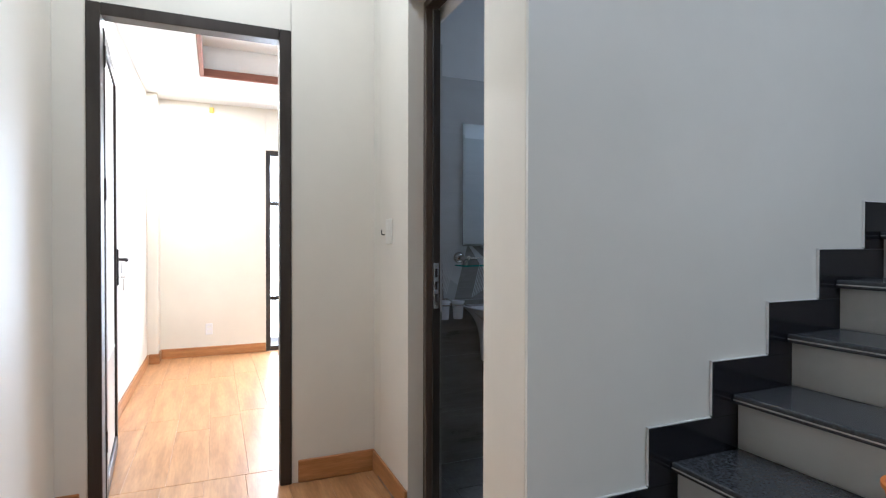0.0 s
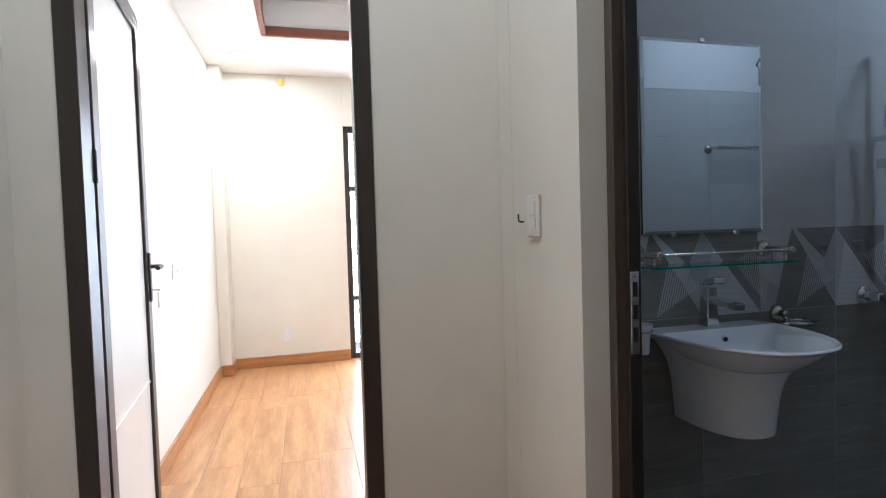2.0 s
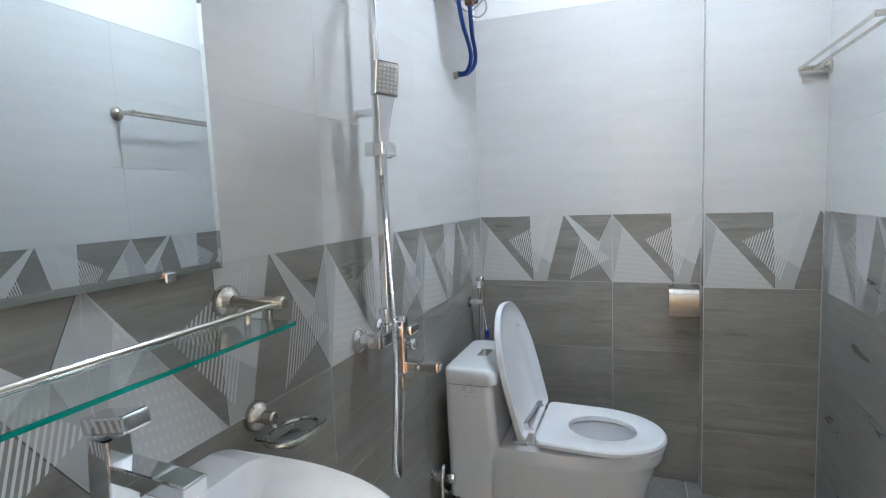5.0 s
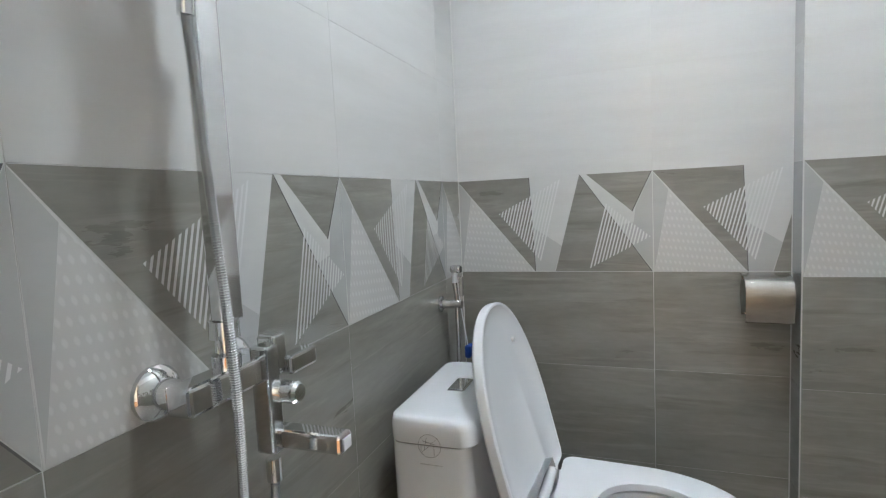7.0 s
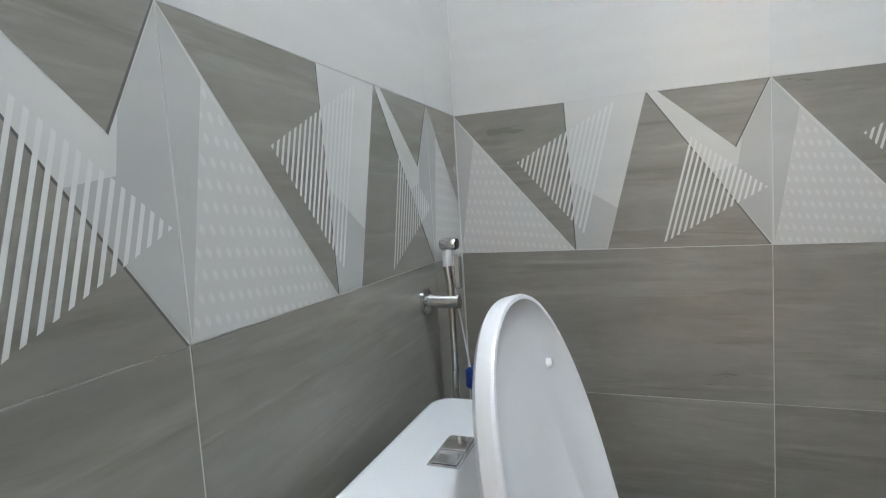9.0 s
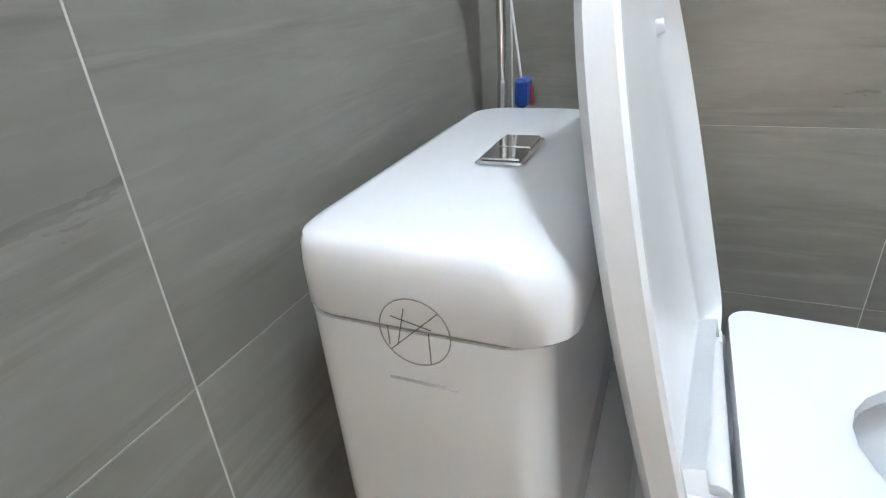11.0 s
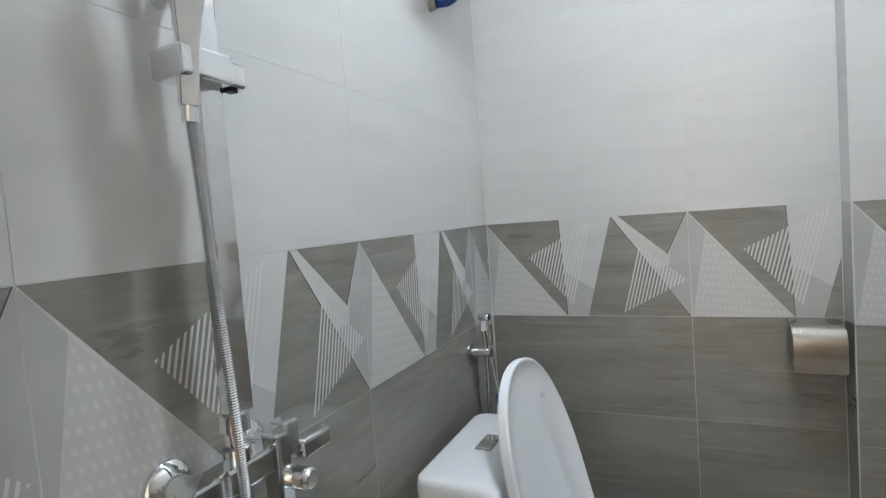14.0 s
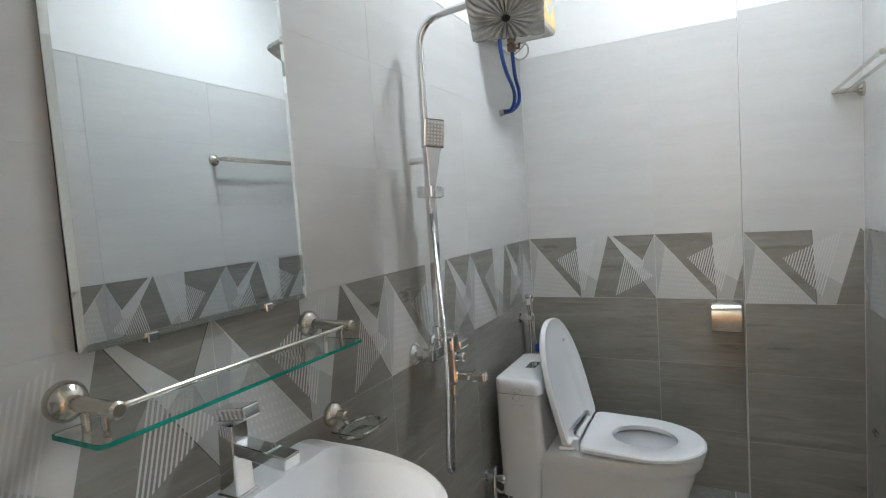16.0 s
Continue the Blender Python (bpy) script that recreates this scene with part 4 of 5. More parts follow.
def water_heater():
    x0, x1, y0, y1, z0, z1 = 1.43, 1.70, 3.235, YT - 0.012, 2.085, 2.42
    h = thing("water_heater", 1.575, 3.35, z0, "boxy white water heater with yellow label on the wall", "water heater")
    part("casing", box((x0, y0, z0), (x1, y1, z1), 0.018, 3), HEATER, h, smooth=True)
    part("front_label", box((x0 + 0.04, y0 - 0.0015, z0 + 0.02), (x1 - 0.02, y0 - 0.0003, z1 - 0.05)), YELLOW, h, "yellow front label")
    wave = [(x0 + 0.04 + 0.225 * t / 12, z0 + 0.09 + 0.03 * math.sin(t * 0.7)) for t in range(13)]
    part("label_swoosh", prism(wave + [(a, b + 0.035) for a, b in wave[::-1]], "y", y0 - 0.003, y0 - 0.0017), PLASTIC, h, "white curved band")
    part("wall_bracket", box((x0 + 0.05, y1 + 0.001, z0 + 0.08), (x1 - 0.05, YT - 0.001, z1 - 0.04)), STEEL, h)
    yn = 3.405
    for x, m in ((1.455, RED), (1.60, BROWN)):
        n = part("nipple", sweep([(x, yn, z0 - 0.03), (x, yn, z0 + 0.005)], 0.011, 12), STEEL, h, smooth=True)
        part("collar", loft(disc_rings((x, yn, z0), "z", ((0.019, -0.001), (0.019, -0.010), (0.014, -0.011)))), m, n, "coloured plastic collar", smooth=True)
    part("safety_valve", box((1.583, yn - 0.015, z0 - 0.055), (1.617, yn + 0.015, z0 - 0.020), 0.004), BROWN, h, "brown safety valve")
    part("valve_arm", sweep([(1.61, yn, z0 - 0.04), (1.64, yn - 0.02, z0 - 0.032), (1.642, yn - 0.022, z0 - 0.012)], 0.006, 10), BROWN, h)
    loop = [(1.715 + 0.02 * k / 18, 3.405 + 0.037 * math.cos(1.9 + k * 0.36), 2.062 + 0.037 * math.sin(1.9 + k * 0.36)) for k in range(19)]
    cable = curve([(1.67, 3.44, z0 + 0.002), (1.68, 3.435, z0 - 0.006)] + loop + [(1.72, 3.44, 2.05), (1.68, 3.475, 2.07), (1.66, YT - 0.006, 2.10)], 4)
    part("power_cable", sweep(cable, 0.0036, 8), MID_PLASTIC, h, "loop of pale cable", smooth=True)
    for x, d in ((1.455, 0.0), (1.60, 0.02)):
        k = 1 if d else 0
        pts = curve([(x, yn, z0 - 0.03), (x + 0.012, yn, z0 - 0.09), (x + 0.07 - 0.03 * k, yn + 0.004, z0 - 0.15), (1.625 + 0.075 * k, yn + 0.01, z0 - 0.205), (1.655 + 0.055 * k, yn + 0.018, z0 - 0.25), (1.675 + d, 3.448, z0 - 0.283), (1.668, YT - 0.022, 1.798 - d * 0.3)], 10)
        part("hose", sweep(pts, 0.0085, 10), BLUE, h, "braided blue connecting hose", smooth=True)
        part("hose_end", sweep([pts[-1], (1.668, YT - 0.001, 1.796 - d * 0.5)], 0.011, 12), STEEL, h, smooth=True)


TX = 1.515


def toilet():
    t = thing("toilet", TX, 3.1, FB, "white one-piece ceramic toilet with its seat lid raised", "toilet")
    sec = ((FB + 0.0005, 0.148, 2.815, 0.5), (0.05, 0.150, 2.805, 0.5), (0.15, 0.154, 2.785, 0.5), (0.25, 0.164, 2.758, 0.5), (0.31, 0.176, 2.738, 0.5), (0.335, 0.181, 2.728, 0.5), (0.345, 0.186, 2.718, 0.5), (0.36, 0.189, 2.710, 0.5), (0.395, 0.191, 2.704, 0.5), (0.402, 0.188, 2.709, 0.5))
    rings = [dshape(TX, hw, yf, 3.44, z, 44, 2.1, q) for z, hw, yf, q in sec]
    inner = [dshape(TX, 0.182, 2.716, 3.436, 0.404, 44, 2.1, 0.5), ellipse(TX, 0.118, 2.775, 3.075, 0.404), ellipse(TX, 0.114, 2.780, 3.070, 0.395),
             ellipse(TX, 0.098, 2.82, 3.055, 0.30), ellipse(TX, 0.06, 2.90, 3.03, 0.21), ellipse(TX, 0.03, 2.95, 3.0, 0.19)]
    part("bowl", loft(rings + inner), CERAMIC, t, "glossy white skirted bowl", smooth=True)
    # cistern rising out of the bowl
    x0, x1, yb = 1.297, 1.692, 3.456
    cs = ((0.20, 0.020, 3.30), (0.36, 0.012, 3.285), (0.405, 0.010, 3.262), (0.44, 0.004, 3.268), (0.632, 0.001, 3.278))
    part("cistern", loft([rounded(x0 + a, x1 - a, yf, yb, 0.030, z) for z, a, yf in cs]), CERAMIC, t, smooth=True)
    part("seam", loft([rounded(x0 + 0.003, x1 - 0.003, 3.281, yb - 0.003, 0.028, z) for z in (0.6322, 0.6352)]), SEAM, t, "grey seam under the lid")
    # cistern lid: soft top that rolls down towards the front
    lid = []
    for z, a, yf, yr in ((0.6354, 0.001, 3.266, yb), (0.639, 0.0, 3.262, yb + 0.002), (0.668, 0.0, 3.264, yb + 0.002), (0.680, 0.001, 3.272, yb + 0.001), (0.688, 0.003, 3.284, yb - 0.001), (0.692, 0.007, 3.298, yb - 0.006), (0.6935, 0.014, 3.314, yb - 0.013)):
        lid.append(rounded(x0 + a, x1 - a, yf, yr, 0.032, z))
    part("cistern_lid", loft(lid), CERAMIC, t, smooth=True)
    fb = part("flush_plate", box((1.456, 3.334, 0.6935), (1.540, 3.376, 0.697), 0.002), CHROME, t, "rectangular chrome flush plate")
    for a, b in ((1.460, 1.493), (1.496, 1.536)):
        part("button", box((a, 3.338, 0.697), (b, 3.371, 0.6995), 0.001), CHROME, fb)
    # sticker drawn over the seam: a struck-through ring
    ty, tz = 3.362, 0.634
    st = part("warning_ring", sweep([(x0 - 0.0008, ty + 0.025 * math.cos(a), tz + 0.025 * math.sin(a)) for a in (2 * math.pi * i / 36 for i in range(37))], 0.0005, 6), FAINT_INK, t, "thin printed grey ring")
    for p0, p1 in (((0.018, -0.016), (-0.017, 0.017)), ((0.016, 0.010), (-0.012, 0.004)), ((0.019, -0.013), (0.019, 0.002)), ((-0.010, -0.022), (-0.010, 0.001)), ((0.006, 0.017), (0.013, -0.012))):
        part("stroke", sweep([(x0 - 0.0008, ty + p0[0], tz + p0[1]), (x0 - 0.0008, ty + p1[0], tz + p1[1])], 0.00036, 6), INK, st)
    part("caption_bar", box((x0 - 0.0004, 3.335, 0.592), (x0 + 0.003, 3.385, 0.5930)), PLASTIC_GREY, t, "unreadable grey caption line")
    # seat ring
    so = [dshape(TX, w, yf, 3.138, z, 44, 2.1, 0.45) for w, yf, z in ((0.188, 2.706, 0.407), (0.194, 2.699, 0.412), (0.194, 2.699, 0.424), (0.188, 2.706, 0.430))]
    si = [ellipse(TX, w, yf, 3.05 - (yf - 2.792), z) for w, yf, z in ((0.112, 2.792, 0.431), (0.106, 2.80, 0.427), (0.106, 2.80, 0.410), (0.110, 2.794, 0.407))]
    rings = [[(x, y, z + 0.014 * (y - 2.70) / 0.44) for x, y, z in ring] for ring in so + si]
    part("seat", loft(rings + [rings[0]], cap0=False, cap1=False), PLASTIC, t, "white plastic seat ring", smooth=True)
    # raised lid, leaning back against the cistern
    ang, yaw = math.atan2(1.0, 0.245), 0.065
    n, length = 40, 0.465

    def lp(u, v, d):  # u across, v up the lid, d out of the inner face
        return (TX - 0.010 + u, 3.156 + v * math.cos(ang) - d * math.sin(ang) - yaw * u, 0.445 + v * math.sin(ang) + d * math.cos(ang))

    def lid_ring(w, v0, v1, d):
        ring = []
        for i in range(n):
            a = math.pi * i / (n - 1)
            c, s = math.cos(a), math.sin(a)
            ring.append((w * math.copysign(abs(c) ** 0.9, c), v0 + 0.16 + (v1 - v0 - 0.16) * abs(s) ** 0.95, d))
        for i in range(6):
            a = math.pi + (math.pi / 2) * i / 5
            ring.append((-w * 0.985 + 0.022 + 0.022 * math.cos(a), v0 + 0.022 + 0.022 * math.sin(a), d))
        ring += [(-0.116, v0, d), (-0.112, 0.034, d), (0.112, 0.034, d), (0.116, v0, d)]  # notch over the hinge
        for i in range(6):
            a = 1.5 * math.pi + (math.pi / 2) * i / 5
            ring.append((w * 0.985 - 0.022 + 0.022 * math.cos(a), v0 + 0.022 + 0.022 * math.sin(a), d))
        return [lp(*q) for q in ring]
    lr = [lid_ring(0.130, 0.012, length - 0.085, -0.019), lid_ring(0.165, 0.010, length - 0.045, -0.016), lid_ring(0.190, 0.006, length - 0.014, -0.006), lid_ring(0.196, 0.004, length - 0.007, 0.0),
          lid_ring(0.202, 0.001, length - 0.002, 0.0), lid_ring(0.205, 0.0, length, -0.003), lid_ring(0.205, 0.0, length, -0.019), lid_ring(0.199, 0.004, length - 0.006, -0.025), lid_ring(0.165, 0.008, length - 0.05, -0.032)]
    lidp = part("seat_lid", loft(lr), PLASTIC, t, "raised white plastic seat lid", smooth=True)
    for u in (0.105,):
        q = lp(u, 0.352, -0.020)
        w = lp(u, 0.352, -0.010)
        part("buffer", sweep([q, w], [0.008, 0.006], 12), PLASTIC, lidp, smooth=True)
    part("hinge", sweep([(TX - 0.114, 3.160, 0.443), (TX + 0.094, 3.160, 0.443)], 0.0135, 16), PLASTIC, t, smooth=True)
    for u in (-0.132, 0.112):
        part("hinge_foot", box((TX + u - 0.014, 3.146, 0.405), (TX + u + 0.014, 3.190, 0.452), 0.005, 2), PLASTIC, t)
    part("hinge_bar", box((TX - 0.155, 3.165, 0.404), (TX + 0.155, 3.225, 0.420), 0.005), PLASTIC, t)


def bidet_spray():
    x, y = 1.775, YT - 0.052
    s = thing("bidet_spray", x, YT, 0.83, "chrome bidet hand spray hung in the tiled corner", "bidet spray")
    part("wall_bracket", sweep([(x, YT - 0.0005, 0.836), (x, y - 0.016, 0.836)], 0.013, 14), CHROME, s, smooth=True)
    part("wall_flange", loft(disc_rings((x, YT, 0.836), "y", ((0.024, -0.0005), (0.024, -0.006), (0.016, -0.010)))), CHROME, s, smooth=True)
    part("spray_body", sweep([(x, y, 0.70), (x, y, 0.86), (x, y + 0.004, 0.90)], [0.006, 0.0065, 0.008], 14), CHROME, s, smooth=True)
    part("spray_neck", sweep([(x, y + 0.004, 0.895), (x, y + 0.002, 0.93)], [0.0075, 0.0085], 14), PLASTIC, s, "white neck", smooth=True)
    part("spray_head", loft(disc_rings((x, y + 0.002, 0.94), "y", ((0.009, 0.012), (0.012, 0.007), (0.012, -0.014), (0.010, -0.018)))), CHROME, s, smooth=True)
    part("spray_face", loft(disc_rings((x, y - 0.0165, 0.94), "y", ((0.0095, 0.0), (0.0095, -0.0015)))), RUBBER, s, "black spray face")
    part("trigger", box((x - 0.006, y - 0.022, 0.86), (x + 0.006, y - 0.010, 0.92), 0.002), CHROME, s)
    hose = curve([(x, y, 0.71), (x - 0.004, y + 0.006, 0.55), (x - 0.06, y + 0.012, 0.36), (x - 0.20, y + 0.02, 0.25), (1.36, y + 0.012, 0.20), (1.285, y + 0.018, 0.235), (1.262, y + 0.022, 0.275)], 12)
    part("hose", sweep(hose, 0.007, 8), CHROME, s, smooth=True)
    part("tag", box((x + 0.014, y - 0.03, 0.668), (x + 0.05, y - 0.012, 0.708), 0.005), BLUE, s, "blue plastic tag")
    part("tag_stripe", box((x + 0.034, y - 0.0315, 0.668), (x + 0.05, y - 0.0305, 0.694)), RED, s, "red stripe on the tag")
    part("tag_string", sweep([(x + 0.026, y - 0.02, 0.705), (x + 0.012, y - 0.006, 0.84), (x + 0.010, y, 0.925)], 0.0015, 6), PLASTIC, s)


def angle_valve():
    x, z = 1.262, 0.30
    v = thing("angle_valve", x, YT, z, "chrome angle valve with a flexible hose behind the toilet", "valve")
    part("flange", loft(disc_rings((x, YT, z), "y", ((0.026, -0.0005), (0.026, -0.006), (0.012, -0.010)))), CHROME, v, smooth=True)
    part("body", sweep([(x, YT - 0.008, z), (x, YT - 0.065, z)], 0.011, 14), CHROME, v, smooth=True)
    part("knob", loft(disc_rings((x, YT - 0.065, z), "y", ((0.018, 0.0), (0.020, -0.012), (0.016, -0.022)))), CHROME, v, smooth=True)
    part("supply_hose", sweep(curve([(x, YT - 0.04, z + 0.005), (x + 0.0, YT - 0.045, z + 0.04), (x - 0.03, YT - 0.05, z + 0.015), (x - 0.045, YT - 0.055, z - 0.06), (x - 0.01, YT - 0.055, z - 0.12), (x + 0.06, YT - 0.06, z - 0.13), (x + 0.10, YT - 0.065, z - 0.09)], 10), 0.0065, 10), CHROME, v, "white and chrome supply hose", smooth=True)


def paper_holder():
    x, y0, y1, zc = XB, 2.560, 2.674, 0.832
    p = thing("paper_holder", x - 0.06, 2.617, 0.78, "polished steel toilet paper holder with a curved cover", "paper holder")
    pts = []
    for i in range(13):
        a = radians(90 - 90 * i / 12)
        pts.append((x - 0.05 - 0.05 * math.cos(a), zc + 0.012 + 0.055 * math.sin(a)))
    prof = [(x - 0.001, zc + 0.067)] + pts + [(x - 0.0995, zc - 0.02), (x - 0.094, zc - 0.056)]
    prof_in = [(a + (0.004 if i else 0), b - 0.003) for i, (a, b) in enumerate(prof)]
    bm = loft([[(a, y, b) for a, b in prof + prof_in[::-1]] for y in (y0, y1)])
    part("cover", bm, HOLDER, p, smooth=True)
    part("back_plate", box((x - 0.006, y0 + 0.004, zc - 0.055), (x - 0.001, y1 - 0.004, zc + 0.060), 0.002), HOLDER, p)
    part("paper_core", sweep([(x - 0.050, y0 + 0.006, zc), (x - 0.050, y1 - 0.006, zc)], 0.042, 24), PAPER, p, "brown cardboard roll core", smooth=True)
    for y in (y0 + 0.0005, y1 - 0.0045):
        part("cheek", loft(disc_rings((x - 0.050, y, zc + 0.008), "y", ((0.046, 0.0), (0.046, 0.004)))), HOLDER, p)
    part("rod", sweep([(x - 0.050, y0 + 0.003, zc), (x - 0.050, y1 - 0.003, zc)], 0.006, 10), HOLDER, p)


def towel_rack():
    z = 1.722
    r = thing("towel_rack", 1.55, YN, z, "double-bar nickel towel rack on the tiled wall", "towel rack")
    for x in (1.225, 1.885):
        part("flange", loft(disc_rings((x, YN, z), "y", ((0.028, 0.0005), (0.028, 0.010), (0.021, 0.018), (0.0115, 0.024), (0.0115, 0.03)))), STEEL, r, smooth=True)
        part("arm", sweep([(x, YN + 0.02, z), (x, YN + 0.100, z)], 0.009, 12), STEEL, r, smooth=True)
    part("bar", sweep([(1.215, YN + 0.055, z - 0.004), (1.895, YN + 0.055, z - 0.004)], 0.006, 10), STEEL, r, smooth=True)
    part("bar", sweep([(1.215, YN + 0.096, z), (1.895, YN + 0.096, z)], 0.006, 10), STEEL, r, smooth=True)


def floor_drain():
    d = thing("floor_drain", -0.02, 3.38, FB, "square steel floor drain in the tiled floor", "drain")
    part("plate", box((-0.08, 3.22, FB + 0.0005), (0.02, 3.32, FB + 0.004), 0.001), STEEL, d)
    bm = bmesh.new()
    for i in range(5):
        box((-0.07 + i * 0.018, 3.235, FB + 0.0042), (-0.063 + i * 0.018, 3.305, FB + 0.0048), bm=bm)
    part("slots", bm, RUBBER, d)


wall_mirror()
glass_shelf()
wash_basin()
basin_tap()
soap_dish()
cup_holder()
shower()
water_heater()
toilet()
bidet_spray()
angle_valve()
paper_holder()
towel_rack()
floor_drain()


# ---------------- wall tiles ----------------
def clip(poly, lo, hi):
    """The part of a (u, v) polygon between u = lo and u = hi."""
    for edge, keep in ((lo, 1), (hi, -1)):
        out = []
        for (u0, v0), (u1, v1) in zip(poly, poly[1:] + poly[:1]):
            in0, in1 = (u0 - edge) * keep >= 0, (u1 - edge) * keep >= 0
            if in0:
                out.append((u0, v0))
            if in0 != in1:
                f = (edge - u0) / (u1 - u0)
                out.append((edge, v0 + f * (v1 - v0)))
        poly = out
        if len(poly) < 3:
            return []
    return poly


def area_of(poly):
    return abs(sum(a[0] * b[1] - b[0] * a[1] for a, b in zip(poly, poly[1:] + poly[:1]))) / 2


# printed shapes of the 0.6 x 0.3 decor tile: (material, layer, polygon)
DECOR = [
    (2, 1, [(0.0, 0.300), (0.235, 0.300), (0.248, 0.001)]),                       # brown-grey wedge
    (4, 1, [(0.003, 0.001), (0.043, 0.240), (0.246, 0.001)]),                     # dotted pale triangle
    (3, 1, [(0.0, 0.298), (0.043, 0.242), (0.003, 0.002)]),                       # grey sliver
    (2, 1, [(0.391, 0.300), (0.312, 0.001), (0.598, 0.001)]),                     # second wedge
    (2, 1, [(0.412, 0.300), (0.596, 0.300), (0.542, 0.183)]),                     # hanging triangle
    (3, 1, [(0.553, 0.200), (0.599, 0.298), (0.599, 0.004), (0.502, 0.140), (0.546, 0.150)]),  # pale facet
    (6, 1, [(0.250, 0.002), (0.310, 0.002), (0.333, 0.082), (0.245, 0.142)]),     # pale foot
    (5, 2, [(0.391, 0.300), (0.3935, 0.300), (0.5985, 0.001), (0.5955, 0.001)]),  # shadow lines
    (5, 2, [(0.235, 0.300), (0.2372, 0.300), (0.2502, 0.001), (0.248, 0.001)]),
    (5, 2, [(0.596, 0.300), (0.5985, 0.300), (0.543, 0.181), (0.541, 0.183)]),
]
STRIPES = [[(0.135, 0.188), (0.339, 0.293), (0.270, 0.030)], [(0.465, 0.211), (0.413, 0.008), (0.593, 0.106)]]


def stripe_polys():
    out = []
    for tri in STRIPES:
        lean = -0.077
        u = min(a for a, b in tri)
        while u < max(a for a, b in tri) + 0.06:
            band = [(u + lean * 0.0, 0.3), (u + 0.0042, 0.3), (u + 0.0042 + lean, 0.0), (u + lean, 0.0)]
            # clip the leaning band by the triangle's three sides
            poly = band
            cx, cy = sum(a for a, b in tri) / 3, sum(b for a, b in tri) / 3
            for (ax, ay), (bx, by) in zip(tri, tri[1:] + tri[:1]):
                side = lambda q: (bx - ax) * (q[1] - ay) - (by - ay) * (q[0] - ax)
                keep = 1 if side((cx, cy)) > 0 else -1
                res = []
                for q0, q1 in zip(poly, poly[1:] + poly[:1]):
                    s0, s1 = side(q0) * keep, side(q1) * keep
                    if s0 >= 0:
                        res.append(q0)
                    if (s0 >= 0) != (s1 >= 0):
                        f = s0 / (s0 - s1)
                        res.append((q0[0] + f * (q1[0] - q0[0]), q0[1] + f * (q1[1] - q0[1])))
                poly = res
                if len(poly) < 3:
                    break
            if len(poly) >= 3 and area_of(poly) > 2e-6:
                out.append(poly)
            u += 0.0098
    return out


DECOR += [(1, 3, p) for p in stripe_polys()]
DECOR_MATS = [TILE_WHITE, TILE_STRIPE, TILE_GREY, TILE_LIGHT, TILE_DOT, TILE_SHADE, TILE_FOOT]


def tile_mesh(u0, u1, v0, v1, put, decor=None, c=0.0012):
    """A tile between u and v on a wall; put(u, v, d) gives world places, d out of the wall from its face."""
    bm = bmesh.new()
    rings = []
    for inset, d in ((0, -GAP), (0, -c), (c, 0.0)):
        rings.append([put(u, v, d) for u, v in ((u0 + inset, v0 + inset), (u1 - inset, v0 + inset), (u1 - inset, v1 - inset), (u0 + inset, v1 - inset))])
    loft(rings, bm, cap0=False)
    if decor is not None:
        for mat, layer, poly in DECOR:
            poly = clip([(u + decor, v0 + v * (v1 - v0) / 0.3) for u, v in poly], u0 + c, u1 - c)
            if len(poly) >= 3 and area_of(poly) > 2e-6:
                poly = [(u, min(max(v, v0 + c), v1 - c)) for u, v in poly]
                f = bm.faces.new([bm.verts.new(put(u, v, 0.00035 * layer)) for u, v in poly])
                f.material_index = mat
    return bm


def tiled(parent_name, put, length, phase, skip=None):
    """Rows of 0.6 x 0.3 m tiles; phase: where a tile begins."""
    wall = bpy.data.objects[parent_name]
    rows = [(FB, 0.3, "grey"), (0.3, 0.6, "grey"), (0.6, 0.9, "grey"), (0.9, 1.2, "decor"), (1.2, 1.5, "white"), (1.5, 1.8, "white"), (1.8, TOP, "white")]
    for v0, v1, kind in rows:
        k = math.floor((0 - phase) / 0.6) - 1
        while phase + 0.6 * k < length:
            a, b = phase + 0.6 * k, phase + 0.6 * (k + 1)
            u0, u1 = max(a, 0.0), min(b, length)
            k += 1
            if u1 - u0 < 0.012:
                continue
            j, h, c = {"grey": (0.0006, 0.0002, 0.0007), "decor": (0.0003, 0.0003, 0.0005), "white": (0.00015, 0.00015, 0.0004)}[kind]
            bm = tile_mesh(u0 + j, u1 - j, v0 + h, v1 - h, put, a if kind == "decor" else None, c)
            bmesh.ops.translate(bm, verts=bm.verts, vec=(0, 0, 0))
            me = bpy.data.meshes.new("tile")
            bm.normal_update()
            bm.to_mesh(me)
            bm.free()
            for m in (DECOR_MATS if kind == "decor" else [TILE_GREY if kind == "grey" else TILE_WHITE]):
                me.materials.append(m)
            ob = new("tile", me)
            ob.parent = wall


tiled("wall_mirror_side", lambda u, v, d: (XL + u, YM - d, v), XB - XL, 1.238 - XL)
tiled("wall_back", lambda u, v, d: (XB - d, YM - u, v), YM - 2.545, -0.001)
tiled("wall_column", lambda u, v, d: (1.905 - d, 2.545 - u, v), 2.545 - YN, 0.0)
tiled("wall_near", lambda u, v, d: (1.905 - u, YN + d, v), 1.905 + 0.52, 0.073)
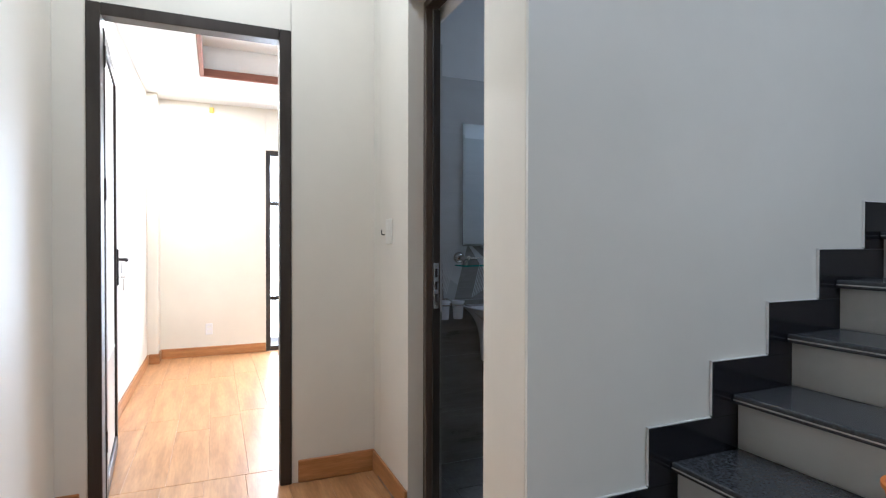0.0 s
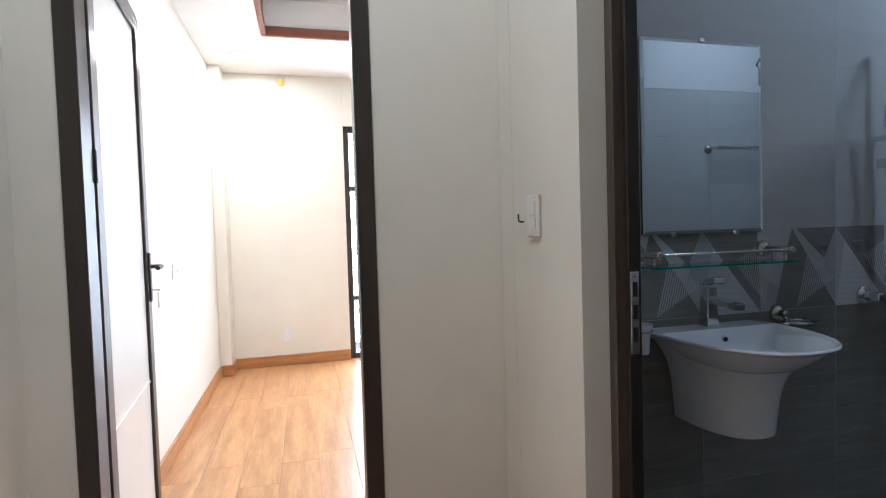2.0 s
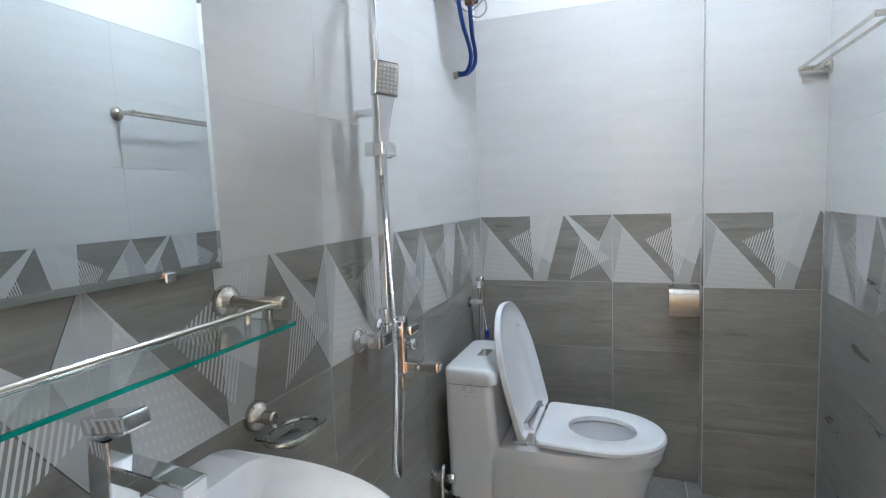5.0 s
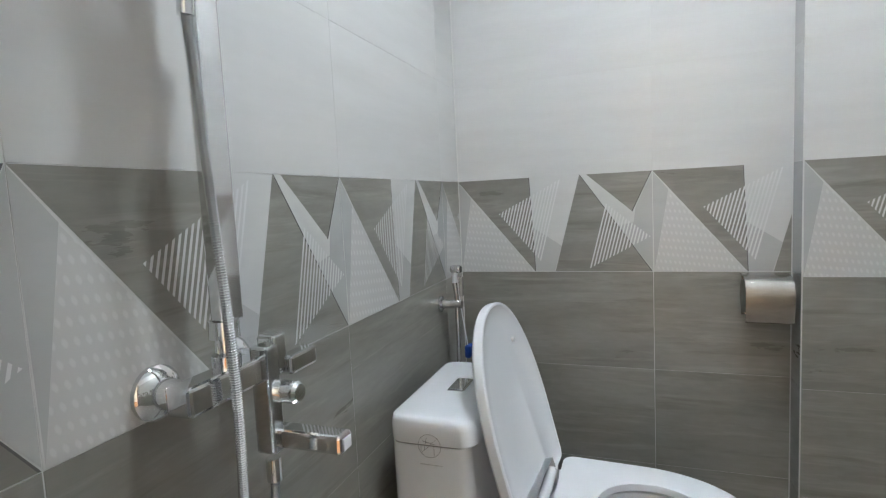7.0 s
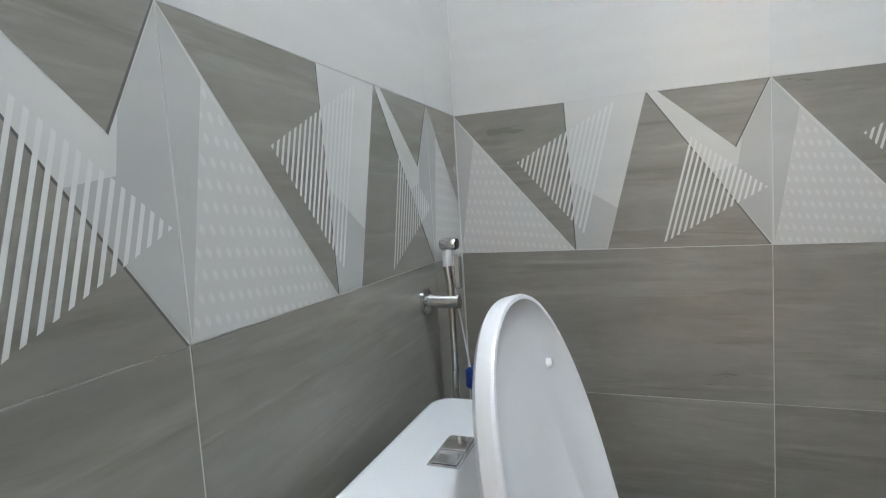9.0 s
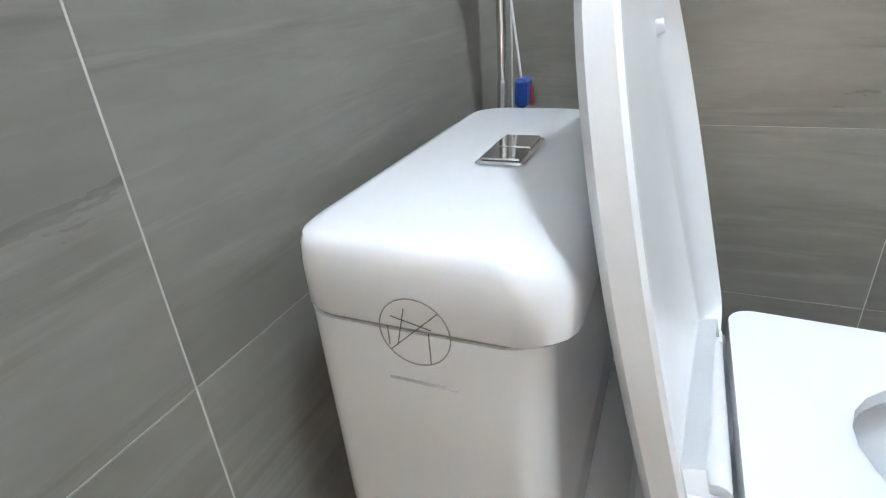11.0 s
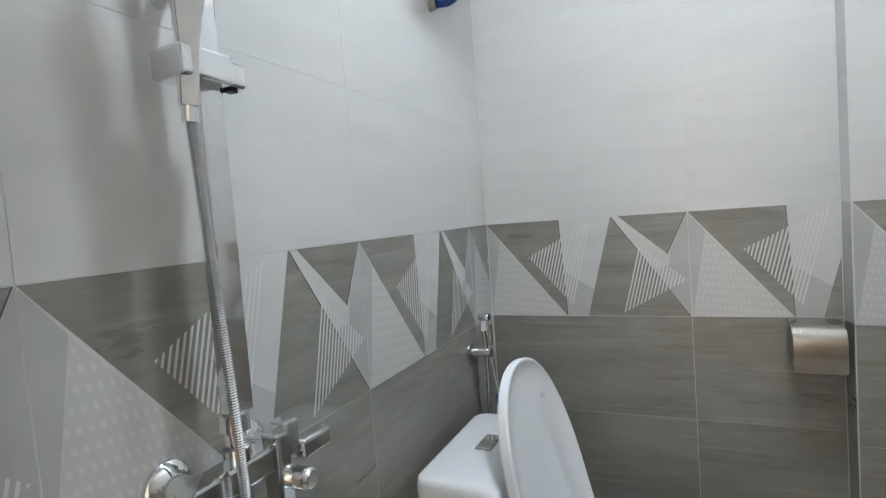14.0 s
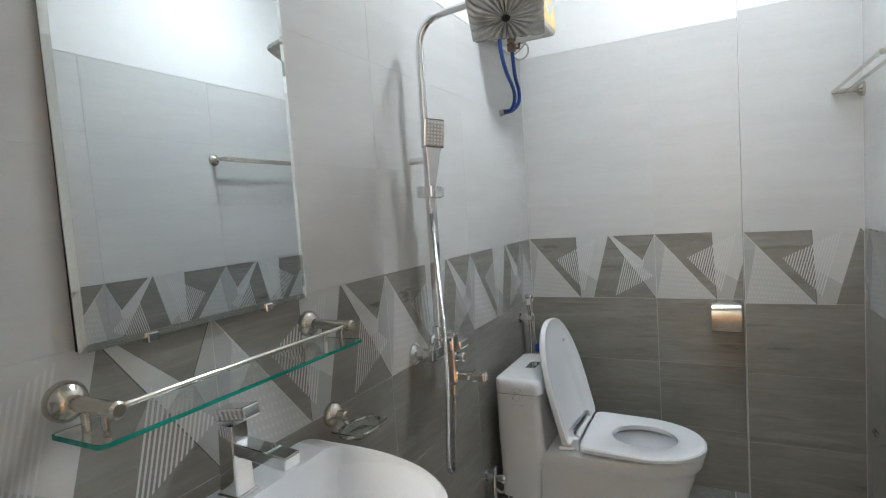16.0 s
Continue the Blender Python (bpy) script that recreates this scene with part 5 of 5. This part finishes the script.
# the narrow return of the column
wall = bpy.data.objects["wall_column"]
for v0, v1, m in ((FB, 0.3, TILE_GREY), (0.3, 0.6, TILE_GREY), (0.6, 0.9, TILE_GREY), (0.9, 1.2, TILE_LIGHT), (1.2, 1.5, TILE_WHITE), (1.5, 1.8, TILE_WHITE), (1.8, TOP, TILE_WHITE)):
    bm = tile_mesh(0.0005, 0.0948, v0 + 0.0004, v1 - 0.0004, lambda u, v, d: (XB - u, 2.545 + d, v), None, 0.0004)
    bm.normal_update()
    me = bpy.data.meshes.new("tile")
    bm.to_mesh(me)
    bm.free()
    me.materials.append(m)
    new("tile", me).parent = wall
# sealant in the corners
for name, x, y in (("trim_corner_back", XB - 0.0012, YM - 0.0012), ("trim_corner_column", XB - 0.001, 2.546), ("trim_corner_near", 1.904, YN + 0.001)):
    setting(name, box((x - 0.0013, y - 0.0013, FB + 0.001), (x + 0.0013, y + 0.0013, TOP - 0.002)), GROUT, "thin white sealant line in the tiled corner", "sealant")
# grout up to 0.9; above that an added strip covering the shaded return face
setting("trim_edge_column", box((1.9036, 2.5438, FB + 0.001), (1.9066, 2.5468, TOP - 0.002)), GROUT, "thin white column edge line, grout low down, added higher up to cover shade", "grout")
# inner side of the door wall
tiled("wall_door_far", lambda u, v, d: (XL + d, 3.08 + u, v), YM - 3.08, 0.1)
tiled("wall_door_near", lambda u, v, d: (XL - 0.012 + d, YN + u, v), 2.345 - YN, 0.1)

# ---------------- floor tiles and boards ----------------
floor = bpy.data.objects["floor_bath"]
shared = bpy.data.meshes.new("tile")
bm = loft([[(x * s, y * s, z) for x, y in ((-0.148, -0.148), (0.148, -0.148), (0.148, 0.148), (-0.148, 0.148))] for s, z in ((1, -0.006), (1, -0.001), (0.992, 0.0))], cap0=False)
bm.normal_update()
bm.to_mesh(shared)
bm.free()
shared.materials.append(FLOOR_TILE)
for i in range(9):
    for k in range(5):
        x, y = XB - 0.13 - 0.3 * i, YM - 0.15 - 0.3 * k
        ob = new("tile", shared)
        ob.location = (x, y, FB)
        ob.parent = floor


def boards(parent_name, x0, x1, y0, y1, width, length, seed):
    rnd = random.Random(seed)
    bed = bpy.data.objects[parent_name]
    n = int((x1 - x0) / width + 0.999)
    for i in range(n):
        a, b = x0 + i * width, min(x0 + (i + 1) * width, x1)
        y = y0 - rnd.uniform(0, length * 0.8)
        while y < y1:
            c, d = max(y, y0), min(y + length, y1)
            y += length
            if d - c < 0.02 or b - a < 0.02:
                continue
            q = 0.0006
            rings = [[(a + q + s, c + q + s, z), (b - q - s, c + q + s, z), (b - q - s, d - q - s, z), (a + q + s, d - q - s, z)] for s, z in ((0, -0.006), (0, -0.0012), (0.0012, 0.0))]
            bm = loft(rings, cap0=False)
            bm.normal_update()
            me = bpy.data.meshes.new("plank")
            bm.to_mesh(me)
            bm.free()
            me.materials.append(WOOD)
            new("plank", me).parent = bed


boards("floor_hall", HL, -0.60, -0.8, 3.82, 0.195, 1.2, 3)
boards("floor_bedroom", BXL, BXR, 3.822, BY + 0.02, 0.195, 1.2, 4)
